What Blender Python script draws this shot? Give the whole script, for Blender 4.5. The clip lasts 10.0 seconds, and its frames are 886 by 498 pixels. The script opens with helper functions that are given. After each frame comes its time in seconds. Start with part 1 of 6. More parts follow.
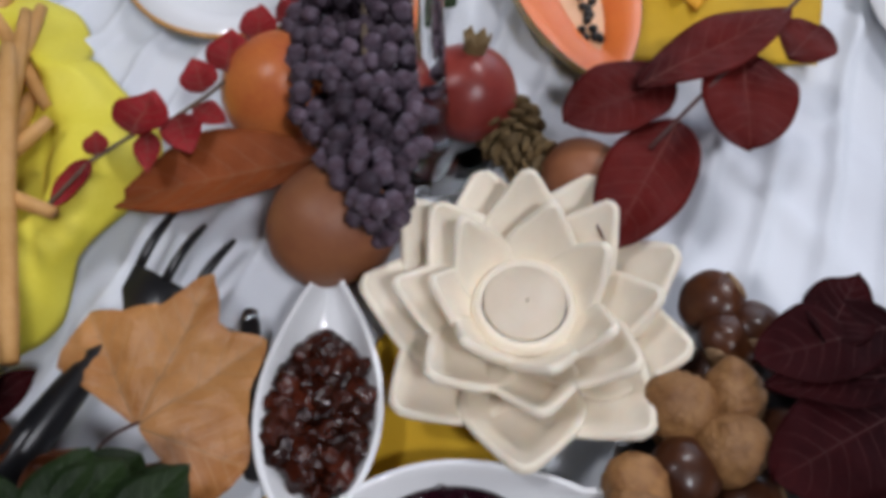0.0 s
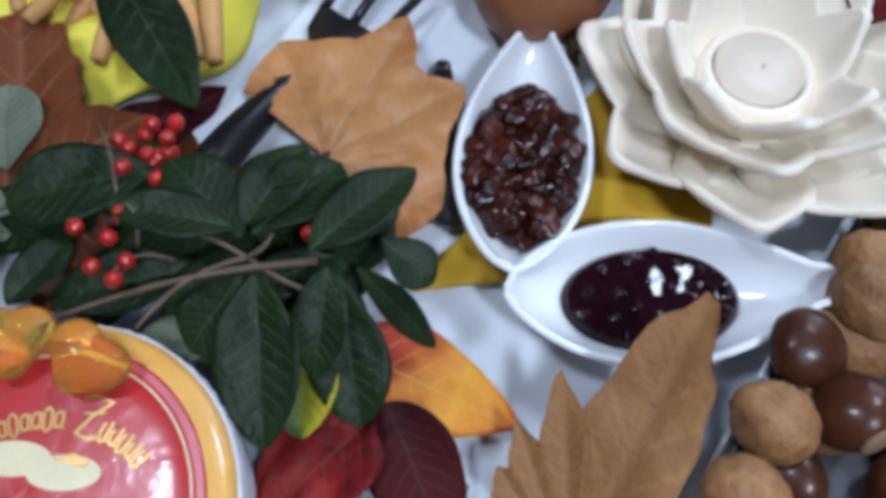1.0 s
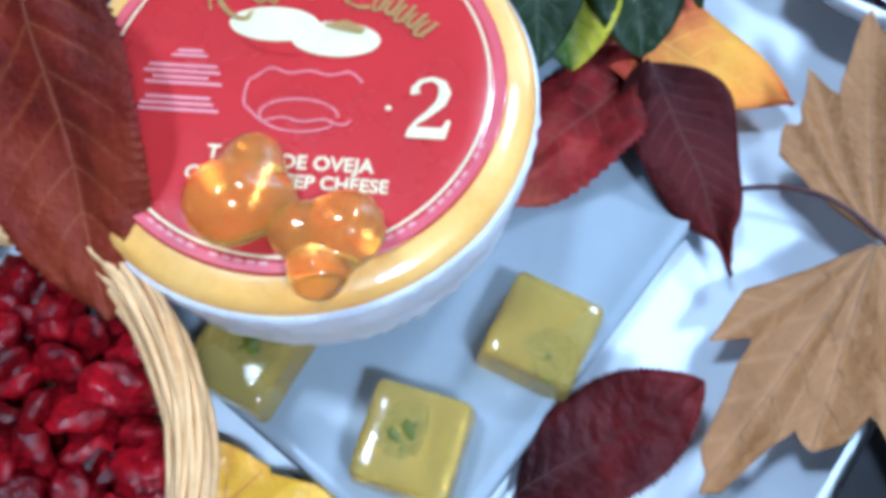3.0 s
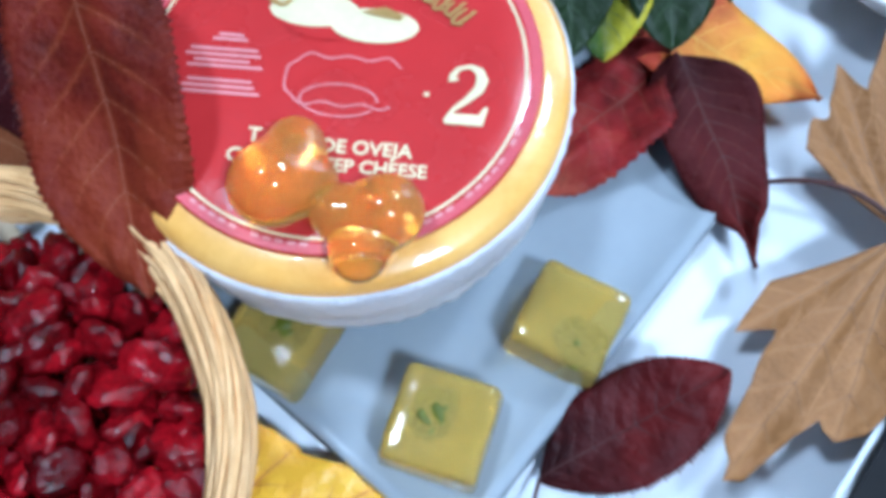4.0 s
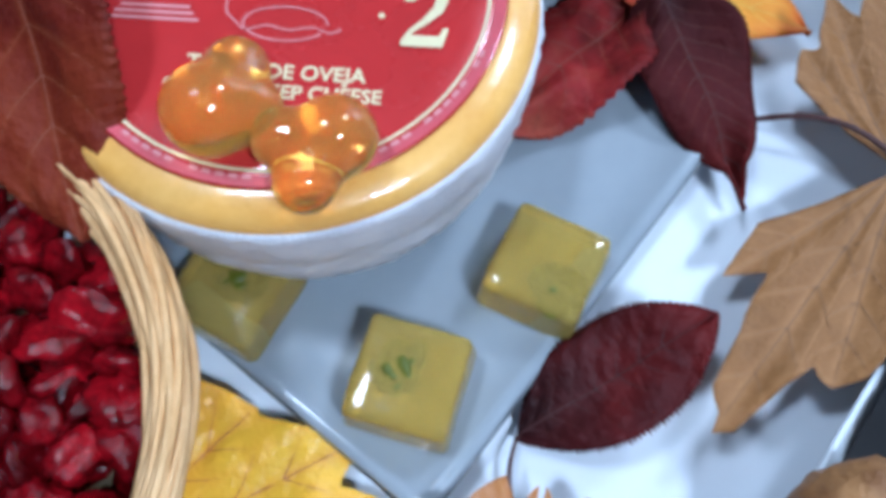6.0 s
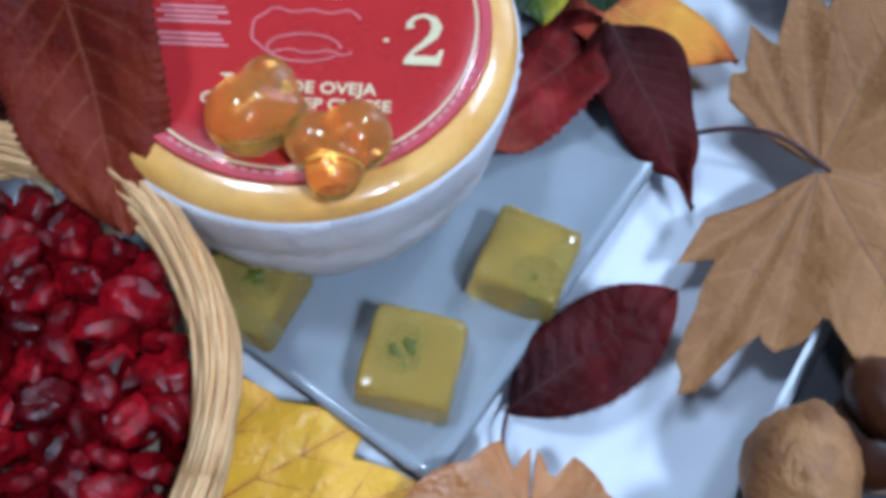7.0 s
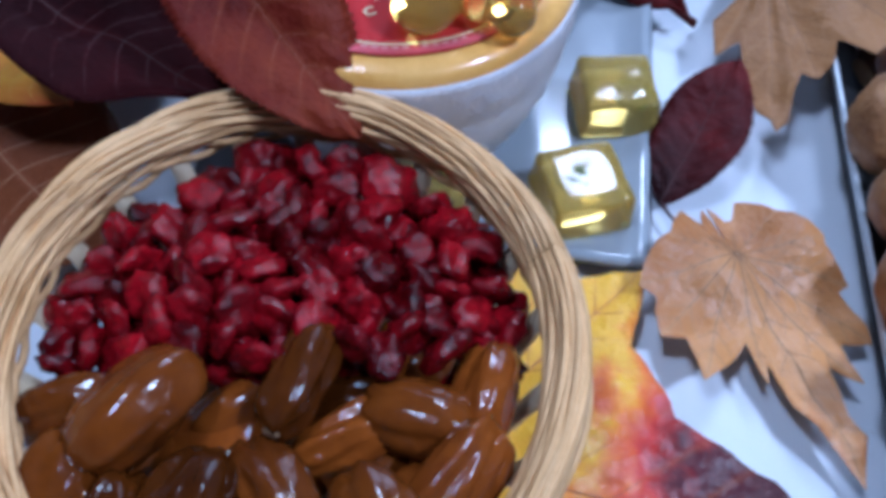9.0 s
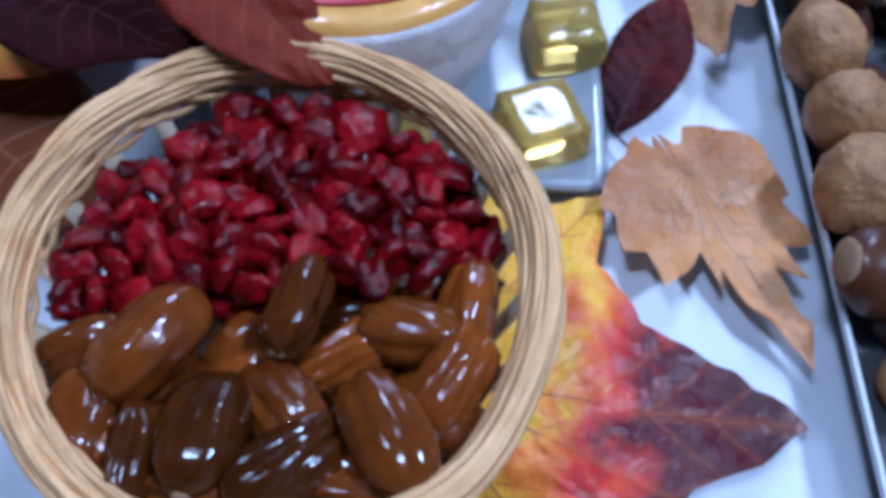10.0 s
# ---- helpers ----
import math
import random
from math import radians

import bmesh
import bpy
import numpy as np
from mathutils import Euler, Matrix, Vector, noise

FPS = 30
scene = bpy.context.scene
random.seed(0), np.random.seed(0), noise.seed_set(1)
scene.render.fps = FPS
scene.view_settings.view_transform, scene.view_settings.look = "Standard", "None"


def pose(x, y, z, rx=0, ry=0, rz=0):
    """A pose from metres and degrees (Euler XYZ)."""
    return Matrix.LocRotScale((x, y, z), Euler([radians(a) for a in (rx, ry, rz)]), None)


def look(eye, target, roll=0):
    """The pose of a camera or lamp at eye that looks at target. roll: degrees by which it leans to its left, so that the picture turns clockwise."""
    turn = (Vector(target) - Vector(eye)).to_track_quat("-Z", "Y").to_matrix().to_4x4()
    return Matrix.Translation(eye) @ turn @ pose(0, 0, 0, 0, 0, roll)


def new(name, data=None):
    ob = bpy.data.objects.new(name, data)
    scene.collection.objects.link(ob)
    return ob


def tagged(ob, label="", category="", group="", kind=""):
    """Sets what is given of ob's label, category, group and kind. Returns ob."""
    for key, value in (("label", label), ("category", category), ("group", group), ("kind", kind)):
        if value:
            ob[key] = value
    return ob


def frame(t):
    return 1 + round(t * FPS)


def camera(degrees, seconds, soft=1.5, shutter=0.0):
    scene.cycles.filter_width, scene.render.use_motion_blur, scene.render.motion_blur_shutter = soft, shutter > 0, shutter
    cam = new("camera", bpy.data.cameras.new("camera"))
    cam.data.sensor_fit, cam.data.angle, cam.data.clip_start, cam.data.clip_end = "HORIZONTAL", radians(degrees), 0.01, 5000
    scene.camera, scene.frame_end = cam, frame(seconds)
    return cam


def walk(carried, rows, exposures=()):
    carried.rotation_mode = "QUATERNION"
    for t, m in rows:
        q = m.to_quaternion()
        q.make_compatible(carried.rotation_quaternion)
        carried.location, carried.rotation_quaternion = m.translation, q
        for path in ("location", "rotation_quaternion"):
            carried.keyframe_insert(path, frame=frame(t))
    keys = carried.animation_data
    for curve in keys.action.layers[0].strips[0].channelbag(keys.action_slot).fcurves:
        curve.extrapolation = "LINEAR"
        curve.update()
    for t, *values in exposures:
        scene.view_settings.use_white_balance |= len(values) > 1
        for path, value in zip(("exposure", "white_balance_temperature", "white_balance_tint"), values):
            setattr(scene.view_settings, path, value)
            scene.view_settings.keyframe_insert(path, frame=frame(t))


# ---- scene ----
cam = camera(58.4, 10.0, soft=4.8)
PATH = [
    (0, (0.026, 0.053, 0.363), (-0.065, 1.049, -1.369), -3.3),
    (0.1, (0.021, 0.05, 0.362), (-0.106, 1.014, -1.386), -4.8),
    (0.3, (0.008, 0.043, 0.355), (-0.159, 0.949, -1.42), -5.8),
    (0.5, (-0.019, 0.024, 0.344), (-0.113, 0.924, -1.44), -0.6),
    (1, (-0.043, -0.008, 0.311), (-0.213, 0.793, -1.514), -2.6),
    (1.5, (-0.067, -0.046, 0.283), (-0.259, 0.746, -1.543), -3.1),
    (2, (-0.088, -0.07, 0.26), (-0.287, 0.666, -1.588), -3.4),
    (2.5, (-0.096, -0.093, 0.248), (-0.306, 0.61, -1.613), -4.4),
    (3, (-0.108, -0.107, 0.237), (-0.304, 0.613, -1.619), -2.8),
    (4.5, (-0.115, -0.114, 0.24), (-0.318, 0.583, -1.624), -2.4),
    (5, (-0.113, -0.118, 0.229), (-0.283, 0.592, -1.633), -0.9),
    (5.5, (-0.11, -0.116, 0.215), (-0.295, 0.565, -1.656), -2.8),
    (6.8, (-0.102, -0.132, 0.235), (-0.273, 0.663, -1.592), -1.3),
    (7, (-0.115, -0.147, 0.239), (-0.187, 0.708, -1.567), 5.0),
    (7.5, (-0.132, -0.184, 0.25), (-0.125, 0.873, -1.447), 7.0),
    (8, (-0.164, -0.207, 0.242), (-0.026, 0.886, -1.427), 8.9),
    (8.5, (-0.203, -0.218, 0.227), (0.037, 0.85, -1.446), 3.8),
    (9, (-0.227, -0.22, 0.231), (0.139, 0.803, -1.448), 2.6),
    (9.5, (-0.229, -0.233, 0.232), (0.188, 0.718, -1.477), -0.6),
    (10, (-0.238, -0.237, 0.239), (0.199, 0.698, -1.474), 2.7),
]
walk(cam, [(t, look(eye, target, roll)) for t, eye, target, roll in PATH],
     [(0, .08, 6500, 20), (.5, .14, 6050, 17), (1, .48, 5500, 15), (1.5, .93, 4980, 11), (2.5, 1.17, 4680, 8), (4.5, 1.13, 5020, 7), (5.5, .92, 5080, 9), (7, .59, 4980, 12), (7.5, .43, 4950, 14), (8.5, .50, 4860, 18), (10, .60, 4600, 20)])

# ---- world, light ----
world = bpy.data.worlds.new("world")
scene.world = world
world.use_nodes = True
wn = world.node_tree
sky = wn.nodes.new("ShaderNodeTexSky")
sky.sky_type, sky.sun_disc, sky.sun_elevation, sky.sun_rotation = "NISHITA", False, radians(35), radians(60)
wn.links.new(sky.outputs[0], wn.nodes["Background"].inputs[0])
wn.nodes["Background"].inputs[1].default_value = 0.1


def area_lamp(name, eye, target, sx, sy, power, colour):
    data = bpy.data.lights.new(name, "AREA")
    data.shape, data.size, data.size_y, data.energy, data.color = "RECTANGLE", sx, sy, power, colour
    ob = new(name, data)
    ob.matrix_world = look(eye, target)
    return ob


area_lamp("ceiling_panel_light", (0.82, 1.30, 1.96), (0.82, 1.30, 0), 0.40, 0.40, 16, (0.90, 0.97, 1.0))
area_lamp("ceiling_panel_light", (-0.72, 0.10, 1.96), (-0.72, 0.10, 0), 0.24, 0.24, 10, (0.90, 0.97, 1.0))
area_lamp("ceiling_panel_light", (0.80, -0.80, 1.96), (0.80, -0.80, 0), 0.30, 0.30, 25, (0.90, 0.97, 1.0))
area_lamp("window_light", (1.25, 2.36, 0.95), (0, 0, 0), 1.5, 1.3, 13, (0.76, 0.88, 1.0))

# ---- materials ----


def mat(name, base, second=None, rough=0.5, scale=60.0, fine=600.0, bump=0.15, dist=0.001, metal=0.0, spec=0.5, coat=0.0, trans=0.0, sss=0.0,
        ior=1.45, contrast=0.5, detail=4.0, random_value=0.0, emit=0.0, rough_var=0.1, alpha=1.0):
    """Two colours mixed by a coarse and a fine noise, with a fine relief."""
    m = bpy.data.materials.new(name)
    m.use_nodes = True
    nt = m.node_tree
    b = nt.nodes["Principled BSDF"]
    second = second or tuple(c * 0.8 for c in base)
    tc = nt.nodes.new("ShaderNodeTexCoord")
    n1 = nt.nodes.new("ShaderNodeTexNoise")
    n1.inputs["Scale"].default_value, n1.inputs["Detail"].default_value = scale, detail
    n2 = nt.nodes.new("ShaderNodeTexNoise")
    n2.inputs["Scale"].default_value, n2.inputs["Detail"].default_value = fine, 3
    nt.links.new(tc.outputs["Object"], n1.inputs["Vector"])
    nt.links.new(tc.outputs["Object"], n2.inputs["Vector"])
    ramp = nt.nodes.new("ShaderNodeMapRange")
    ramp.inputs["From Min"].default_value, ramp.inputs["From Max"].default_value = 0.5 - contrast / 2, 0.5 + contrast / 2
    add = nt.nodes.new("ShaderNodeMath")
    add.operation = "MULTIPLY_ADD"
    nt.links.new(n2.outputs["Fac"], add.inputs[0])
    add.inputs[1].default_value = 0.35
    sub = nt.nodes.new("ShaderNodeMath")
    sub.operation = "SUBTRACT"
    nt.links.new(n1.outputs["Fac"], sub.inputs[0])
    sub.inputs[1].default_value = 0.175
    nt.links.new(sub.outputs[0], add.inputs[2])
    nt.links.new(add.outputs[0], ramp.inputs["Value"])
    mix = nt.nodes.new("ShaderNodeMix")
    mix.data_type = "RGBA"
    mix.inputs[6].default_value, mix.inputs[7].default_value = (*base, 1), (*second, 1)
    nt.links.new(ramp.outputs[0], mix.inputs[0])
    colour = mix.outputs[2]
    if random_value:
        info = nt.nodes.new("ShaderNodeObjectInfo")
        hsv = nt.nodes.new("ShaderNodeHueSaturation")
        mr = nt.nodes.new("ShaderNodeMapRange")
        mr.inputs["To Min"].default_value, mr.inputs["To Max"].default_value = 1 - random_value, 1 + random_value
        nt.links.new(info.outputs["Random"], mr.inputs["Value"])
        nt.links.new(mr.outputs[0], hsv.inputs["Value"])
        nt.links.new(colour, hsv.inputs["Color"])
        colour = hsv.outputs[0]
    nt.links.new(colour, b.inputs["Base Color"])
    mrr = nt.nodes.new("ShaderNodeMapRange")
    mrr.inputs["To Min"].default_value, mrr.inputs["To Max"].default_value = max(0.02, rough - rough_var), min(1, rough + rough_var)
    nt.links.new(n1.outputs["Fac"], mrr.inputs["Value"])
    nt.links.new(mrr.outputs[0], b.inputs["Roughness"])
    bp = nt.nodes.new("ShaderNodeBump")
    bp.inputs["Strength"].default_value, bp.inputs["Distance"].default_value = bump, dist
    nt.links.new(add.outputs[0], bp.inputs["Height"])
    nt.links.new(bp.outputs[0], b.inputs["Normal"])
    nt.links.new(bp.outputs[0], b.inputs["Coat Normal"])
    b.inputs["Metallic"].default_value, b.inputs["Specular IOR Level"].default_value = metal, spec
    b.inputs["Coat Weight"].default_value, b.inputs["Coat Roughness"].default_value = coat, 0.08
    b.inputs["Transmission Weight"].default_value, b.inputs["IOR"].default_value = trans, ior
    b.inputs["Alpha"].default_value = alpha
    if sss:
        b.inputs["Subsurface Weight"].default_value, b.inputs["Subsurface Scale"].default_value = sss, 0.004
        b.inputs["Subsurface Radius"].default_value = (1.0, 0.6, 0.4)
    if emit:
        b.inputs["Emission Color"].default_value, b.inputs["Emission Strength"].default_value = (*base, 1), emit
    return m


def leaf_mat(name, stops, along=1.0, across=0.0, start=0.0, mottle=0.25, rough=0.5, spec=0.13, scale=70.0, coat=0.0, vein=(0.3, 0.1, 0.05), veins=0.3):
    """A leaf's colours run over its length (UV x) and width (UV y), broken up by mottling."""
    m = mat(name, (0.5, 0.5, 0.5), rough=rough, scale=scale, fine=420, bump=0.8, dist=0.0022, spec=spec, coat=coat)
    nt = m.node_tree
    b = nt.nodes["Principled BSDF"]
    uv = nt.nodes.new("ShaderNodeUVMap")
    sep = nt.nodes.new("ShaderNodeSeparateXYZ")
    nt.links.new(uv.outputs[0], sep.inputs[0])
    a = nt.nodes.new("ShaderNodeMath")
    a.operation = "MULTIPLY"
    a.inputs[1].default_value = along
    nt.links.new(sep.outputs[0], a.inputs[0])
    c = nt.nodes.new("ShaderNodeMath")
    c.operation = "MULTIPLY_ADD"
    c.inputs[1].default_value = across
    nt.links.new(sep.outputs[1], c.inputs[0])
    nt.links.new(a.outputs[0], c.inputs[2])
    tc = nt.nodes.new("ShaderNodeTexCoord")
    n = nt.nodes.new("ShaderNodeTexNoise")
    n.inputs["Scale"].default_value, n.inputs["Detail"].default_value = scale * 0.7, 6
    nt.links.new(tc.outputs["Object"], n.inputs["Vector"])
    o = nt.nodes.new("ShaderNodeMath")
    o.operation = "MULTIPLY_ADD"
    o.inputs[1].default_value = mottle * 2
    nt.links.new(n.outputs["Fac"], o.inputs[0])
    nt.links.new(c.outputs[0], o.inputs[2])
    s = nt.nodes.new("ShaderNodeMath")
    s.operation = "SUBTRACT"
    s.inputs[1].default_value = mottle - start
    nt.links.new(o.outputs[0], s.inputs[0])
    cr = nt.nodes.new("ShaderNodeValToRGB")
    e = cr.color_ramp.elements
    while len(e) < len(stops):
        e.new(0.5)
    for el, (p, col) in zip(e, stops):
        el.position, el.color = p, (*col, 1)
    nt.links.new(s.outputs[0], cr.inputs[0])

    def span(socket, a, z, hi, lo):
        r = nt.nodes.new("ShaderNodeMapRange")
        r.interpolation_type = "SMOOTHSTEP"
        for key, val in (("From Min", a), ("From Max", z), ("To Min", hi), ("To Max", lo)):
            r.inputs[key].default_value = val
        nt.links.new(socket, r.inputs["Value"])
        return r.outputs[0]

    def maths(op, a, z):
        r = nt.nodes.new("ShaderNodeMath")
        r.operation = op
        for k, val in enumerate((a, z)):
            if isinstance(val, float):
                r.inputs[k].default_value = val
            else:
                nt.links.new(val, r.inputs[k])
        return r.outputs[0]
    # soft colour along the veins: the second UV map counts the side veins and the distance from the midrib
    uv2 = nt.nodes.new("ShaderNodeUVMap")
    uv2.uv_map = "Veins"
    sep2 = nt.nodes.new("ShaderNodeSeparateXYZ")
    nt.links.new(uv2.outputs[0], sep2.inputs[0])
    off = maths("ABSOLUTE", sep2.outputs[1], 0.0)
    side = maths("MULTIPLY", span(maths("PINGPONG", sep2.outputs[0], 0.5), 0.0, 0.17, 0.75, 0.0), span(off, 0.4, 1.0, 1.0, 0.0))
    mask = maths("MULTIPLY", maths("MAXIMUM", side, span(off, 0.0, 0.09, 1.0, 0.0)), veins)
    # the fine net between the veins
    net = nt.nodes.new("ShaderNodeTexVoronoi")
    net.feature = "DISTANCE_TO_EDGE"
    net.inputs["Scale"].default_value = 430
    nt.links.new(tc.outputs["Object"], net.inputs["Vector"])
    mesh_line = span(net.outputs["Distance"], 0.0, 0.16, 1.0, 0.0)
    mask = maths("MAXIMUM", mask, maths("MULTIPLY", mesh_line, veins * 0.22))
    mix = nt.nodes.new("ShaderNodeMix")
    mix.data_type = "RGBA"
    mix.inputs[7].default_value = (*vein, 1)
    nt.links.new(mask, mix.inputs[0])
    nt.links.new(cr.outputs[0], mix.inputs[6])
    nt.links.new(mix.outputs[2], b.inputs["Base Color"])
    bp = nt.nodes.new("ShaderNodeBump")
    bp.inputs["Strength"].default_value, bp.inputs["Distance"].default_value = 0.14, 0.0003
    nt.links.new(maths("SUBTRACT", 1.0, mesh_line), bp.inputs["Height"])
    old = b.inputs["Normal"].links[0].from_socket
    nt.links.new(old, bp.inputs["Normal"])
    nt.links.new(bp.outputs[0], b.inputs["Normal"])
    return m


M = dict(
    cloth=mat("white_cotton", (0.72, 0.75, 0.79), (0.66, 0.69, 0.74), rough=0.8, scale=14, fine=1800, bump=0.25, dist=0.0006, spec=0.2),
    wall=mat("wall_paint", (0.17, 0.175, 0.185), (0.15, 0.155, 0.165), rough=0.8, scale=3, fine=200, bump=0.1),
    floor=mat("floor_tile", (0.20, 0.195, 0.19), (0.16, 0.155, 0.15), rough=0.5, scale=6, fine=120),
    wood=mat("table_wood", (0.25, 0.15, 0.08), (0.16, 0.09, 0.05), rough=0.5, scale=10, fine=200),
    ring_red=mat("deep_pink_print", (0.62, 0.10, 0.12), rough=0.35, scale=60),
    # near-black: the shade between the nuts, put into the tray base's colour
    tray_gap_shade=mat("tray_gap_shade", (0.05, 0.05, 0.055), rough=0.5, scale=50),
    tray=mat("satin_grey_metal", (0.68, 0.72, 0.76), (0.62, 0.66, 0.70), rough=0.35, scale=40, bump=0.05),
    rind=mat("orange_rind", (0.86, 0.49, 0.13), (0.74, 0.37, 0.07), rough=0.35, scale=45, fine=500, bump=0.3, coat=0.6, contrast=0.35),
    wrap=mat("white_cheese_cloth", (0.74, 0.73, 0.76), (0.62, 0.62, 0.66), rough=0.6, scale=90, fine=900, bump=0.7, dist=0.002),
    red_label=mat("red_label", (0.49, 0.030, 0.030), (0.42, 0.024, 0.024), rough=0.26, scale=45, fine=160, bump=0.28, dist=0.0018, coat=0.45),
    cream=mat("cream_print", (0.80, 0.70, 0.42), rough=0.4, scale=50),
    pale_red=mat("pale_red_print", (0.72, 0.30, 0.30), rough=0.4, scale=50),
    gold=mat("gold_print", (0.62, 0.40, 0.14), (0.42, 0.25, 0.07), rough=0.35, scale=120, metal=0.5),
    amber=mat("amber_gel", (1.0, 0.66, 0.16), (1.0, 0.60, 0.12), rough=0.05, rough_var=0.02, scale=30, bump=0.03, trans=0.85, ior=1.38, coat=0.3),
    plate=mat("grey_glazed_ceramic", (0.31, 0.340, 0.37), (0.27, 0.300, 0.33), rough=0.2, scale=18, fine=200, bump=0.05, coat=0.3),
    jelly=mat("olive_jelly", (0.84, 0.62, 0.17), (0.76, 0.54, 0.12), rough=0.10, rough_var=0.03, scale=60, bump=0.08, trans=0.72, ior=1.34),
    mint=mat("green_herb", (0.13, 0.14, 0.004), (0.06, 0.075, 0.002), rough=0.5, scale=200),
    reed=mat("wicker_reed", (0.74, 0.47, 0.22), (0.54, 0.30, 0.11), rough=0.5, scale=90, fine=700, bump=0.3, random_value=0.18),
    spoke=mat("wicker_spoke", (0.72, 0.60, 0.42), (0.60, 0.47, 0.28), rough=0.5, scale=90, fine=700, bump=0.3, random_value=0.1),
    cranberry=mat("dried_cranberry", (0.22, 0.002, 0.006), (0.050, 0.001, 0.002), rough=0.19, scale=220, fine=800, bump=0.7, dist=0.0013, spec=0.27, random_value=0.6, contrast=0.45),
    date=mat("date_skin", (0.175, 0.046, 0.004), (0.052, 0.010, 0.002), rough=0.14, rough_var=0.06, scale=60, fine=330, bump=0.3, dist=0.0018, coat=0.1, spec=0.45, random_value=0.85, contrast=0.9),
    walnut=mat("walnut_shell", (0.36, 0.180, 0.065), (0.19, 0.080, 0.026), rough=0.55, scale=100, fine=450, bump=0.9, dist=0.0026, random_value=0.18, contrast=0.42),
    chestnut=mat("chestnut_skin", (0.085, 0.027, 0.009), (0.034, 0.009, 0.004), rough=0.36, scale=60, fine=300, bump=0.1, coat=0.15, spec=0.3, random_value=0.3),
    hilum=mat("chestnut_base", (0.26, 0.16, 0.085), (0.2, 0.12, 0.06), rough=0.7, scale=150),
    steel=mat("brushed_steel", (0.70, 0.72, 0.75), (0.62, 0.64, 0.67), rough=0.16, scale=40, metal=1.0, bump=0.05),
    porcelain=mat("white_porcelain", (0.87, 0.88, 0.89), (0.84, 0.85, 0.86), rough=0.12, rough_var=0.04, scale=10, bump=0.02, coat=0.4),
    raisin=mat("raisin", (0.060, 0.011, 0.004), (0.014, 0.003, 0.002), rough=0.2, scale=150, fine=500, bump=0.5, dist=0.0012, spec=0.42, random_value=0.7),
    jam=mat("dark_berry_jam", (0.010, 0.002, 0.004), (0.018, 0.003, 0.007), rough=0.07, rough_var=0.02, scale=160, fine=400, bump=0.10, dist=0.0008, spec=0.32),
    lotus=mat("cream_soapstone", (0.87, 0.79, 0.66), (0.80, 0.71, 0.57), rough=0.42, scale=40, fine=300, bump=0.12, sss=0.15),
    wax=mat("cream_wax", (0.70, 0.61, 0.49), (0.64, 0.55, 0.43), rough=0.4, scale=60, sss=0.2),
    tin=mat("thin_aluminium", (0.5, 0.48, 0.45), rough=0.5, metal=1.0),
    vein=mat("leaf_vein_brown", (0.25, 0.13, 0.06), rough=0.6, scale=80),
    vein_red=mat("leaf_vein_red", (0.17, 0.040, 0.026), rough=0.55, scale=80),
    vein_vine=mat("leaf_vein_orange", (0.42, 0.10, 0.04), rough=0.5, scale=80),
    vein_dark=mat("leaf_vein_dark", (0.045, 0.010, 0.010), rough=0.6, scale=80),
    vein_russet=mat("leaf_vein_russet", (0.20, 0.045, 0.018), rough=0.5, scale=80),
    vein_green=mat("leaf_vein_green", (0.03, 0.06, 0.024), rough=0.4, scale=80),
    vein_yellow=mat("leaf_vein_yellow", (0.72, 0.42, 0.06), rough=0.5, scale=80),
    stem=mat("leaf_stalk", (0.09, 0.035, 0.03), (0.05, 0.02, 0.02), rough=0.5, scale=100),
    twig=mat("grey_twig", (0.16, 0.115, 0.075), (0.09, 0.06, 0.04), rough=0.7, scale=120),
    berry=mat("red_berry", (0.44, 0.020, 0.012), (0.32, 0.012, 0.008), rough=0.25, scale=120, coat=0.3, random_value=0.15),
    yellow_paper=mat("yellow_crepe_paper", (0.80, 0.71, 0.09), (0.70, 0.60, 0.04), rough=0.6, scale=25, fine=500, bump=0.4),
    ochre=mat("ochre_napkin", (0.62, 0.38, 0.015), (0.52, 0.30, 0.01), rough=0.8, scale=30, fine=1500, bump=0.3),
    bread=mat("breadstick_crust", (0.66, 0.37, 0.14), (0.52, 0.26, 0.07), rough=0.6, scale=60, fine=400, bump=0.5, random_value=0.12),
    black=mat("black_plastic", (0.015, 0.015, 0.017), rough=0.3, scale=50),
    pome_a=mat("orange_pomegranate_skin", (0.60, 0.19, 0.045), (0.42, 0.08, 0.03), rough=0.35, scale=22, fine=300, bump=0.15),
    pome_b=mat("red_pomegranate_skin", (0.30, 0.05, 0.035), (0.20, 0.025, 0.022), rough=0.32, scale=25, fine=300, bump=0.15),
    brown_fruit=mat("brown_pear_skin", (0.33, 0.13, 0.055), (0.25, 0.085, 0.04), rough=0.5, scale=40, fine=400, bump=0.2),
    grape=mat("blue_black_grape", (0.050, 0.022, 0.034), (0.125, 0.105, 0.135), rough=0.6, scale=110, fine=500, bump=0.25, spec=0.25, random_value=0.45, contrast=0.4),
    cone=mat("pine_cone_scale", (0.20, 0.13, 0.055), (0.12, 0.075, 0.03), rough=0.7, scale=120, random_value=0.3),
    papaya=mat("papaya_flesh", (0.80, 0.20, 0.04), (0.74, 0.15, 0.03), rough=0.35, scale=50, fine=400, bump=0.2, sss=0.1),
    papaya_in=mat("papaya_hollow", (0.80, 0.45, 0.25), (0.70, 0.35, 0.17), rough=0.4, scale=90, bump=0.4),
    papaya_skin=mat("papaya_skin", (0.50, 0.30, 0.05), (0.30, 0.26, 0.06), rough=0.4, scale=40),
    seed=mat("black_seed", (0.02, 0.018, 0.016), rough=0.35, scale=100),
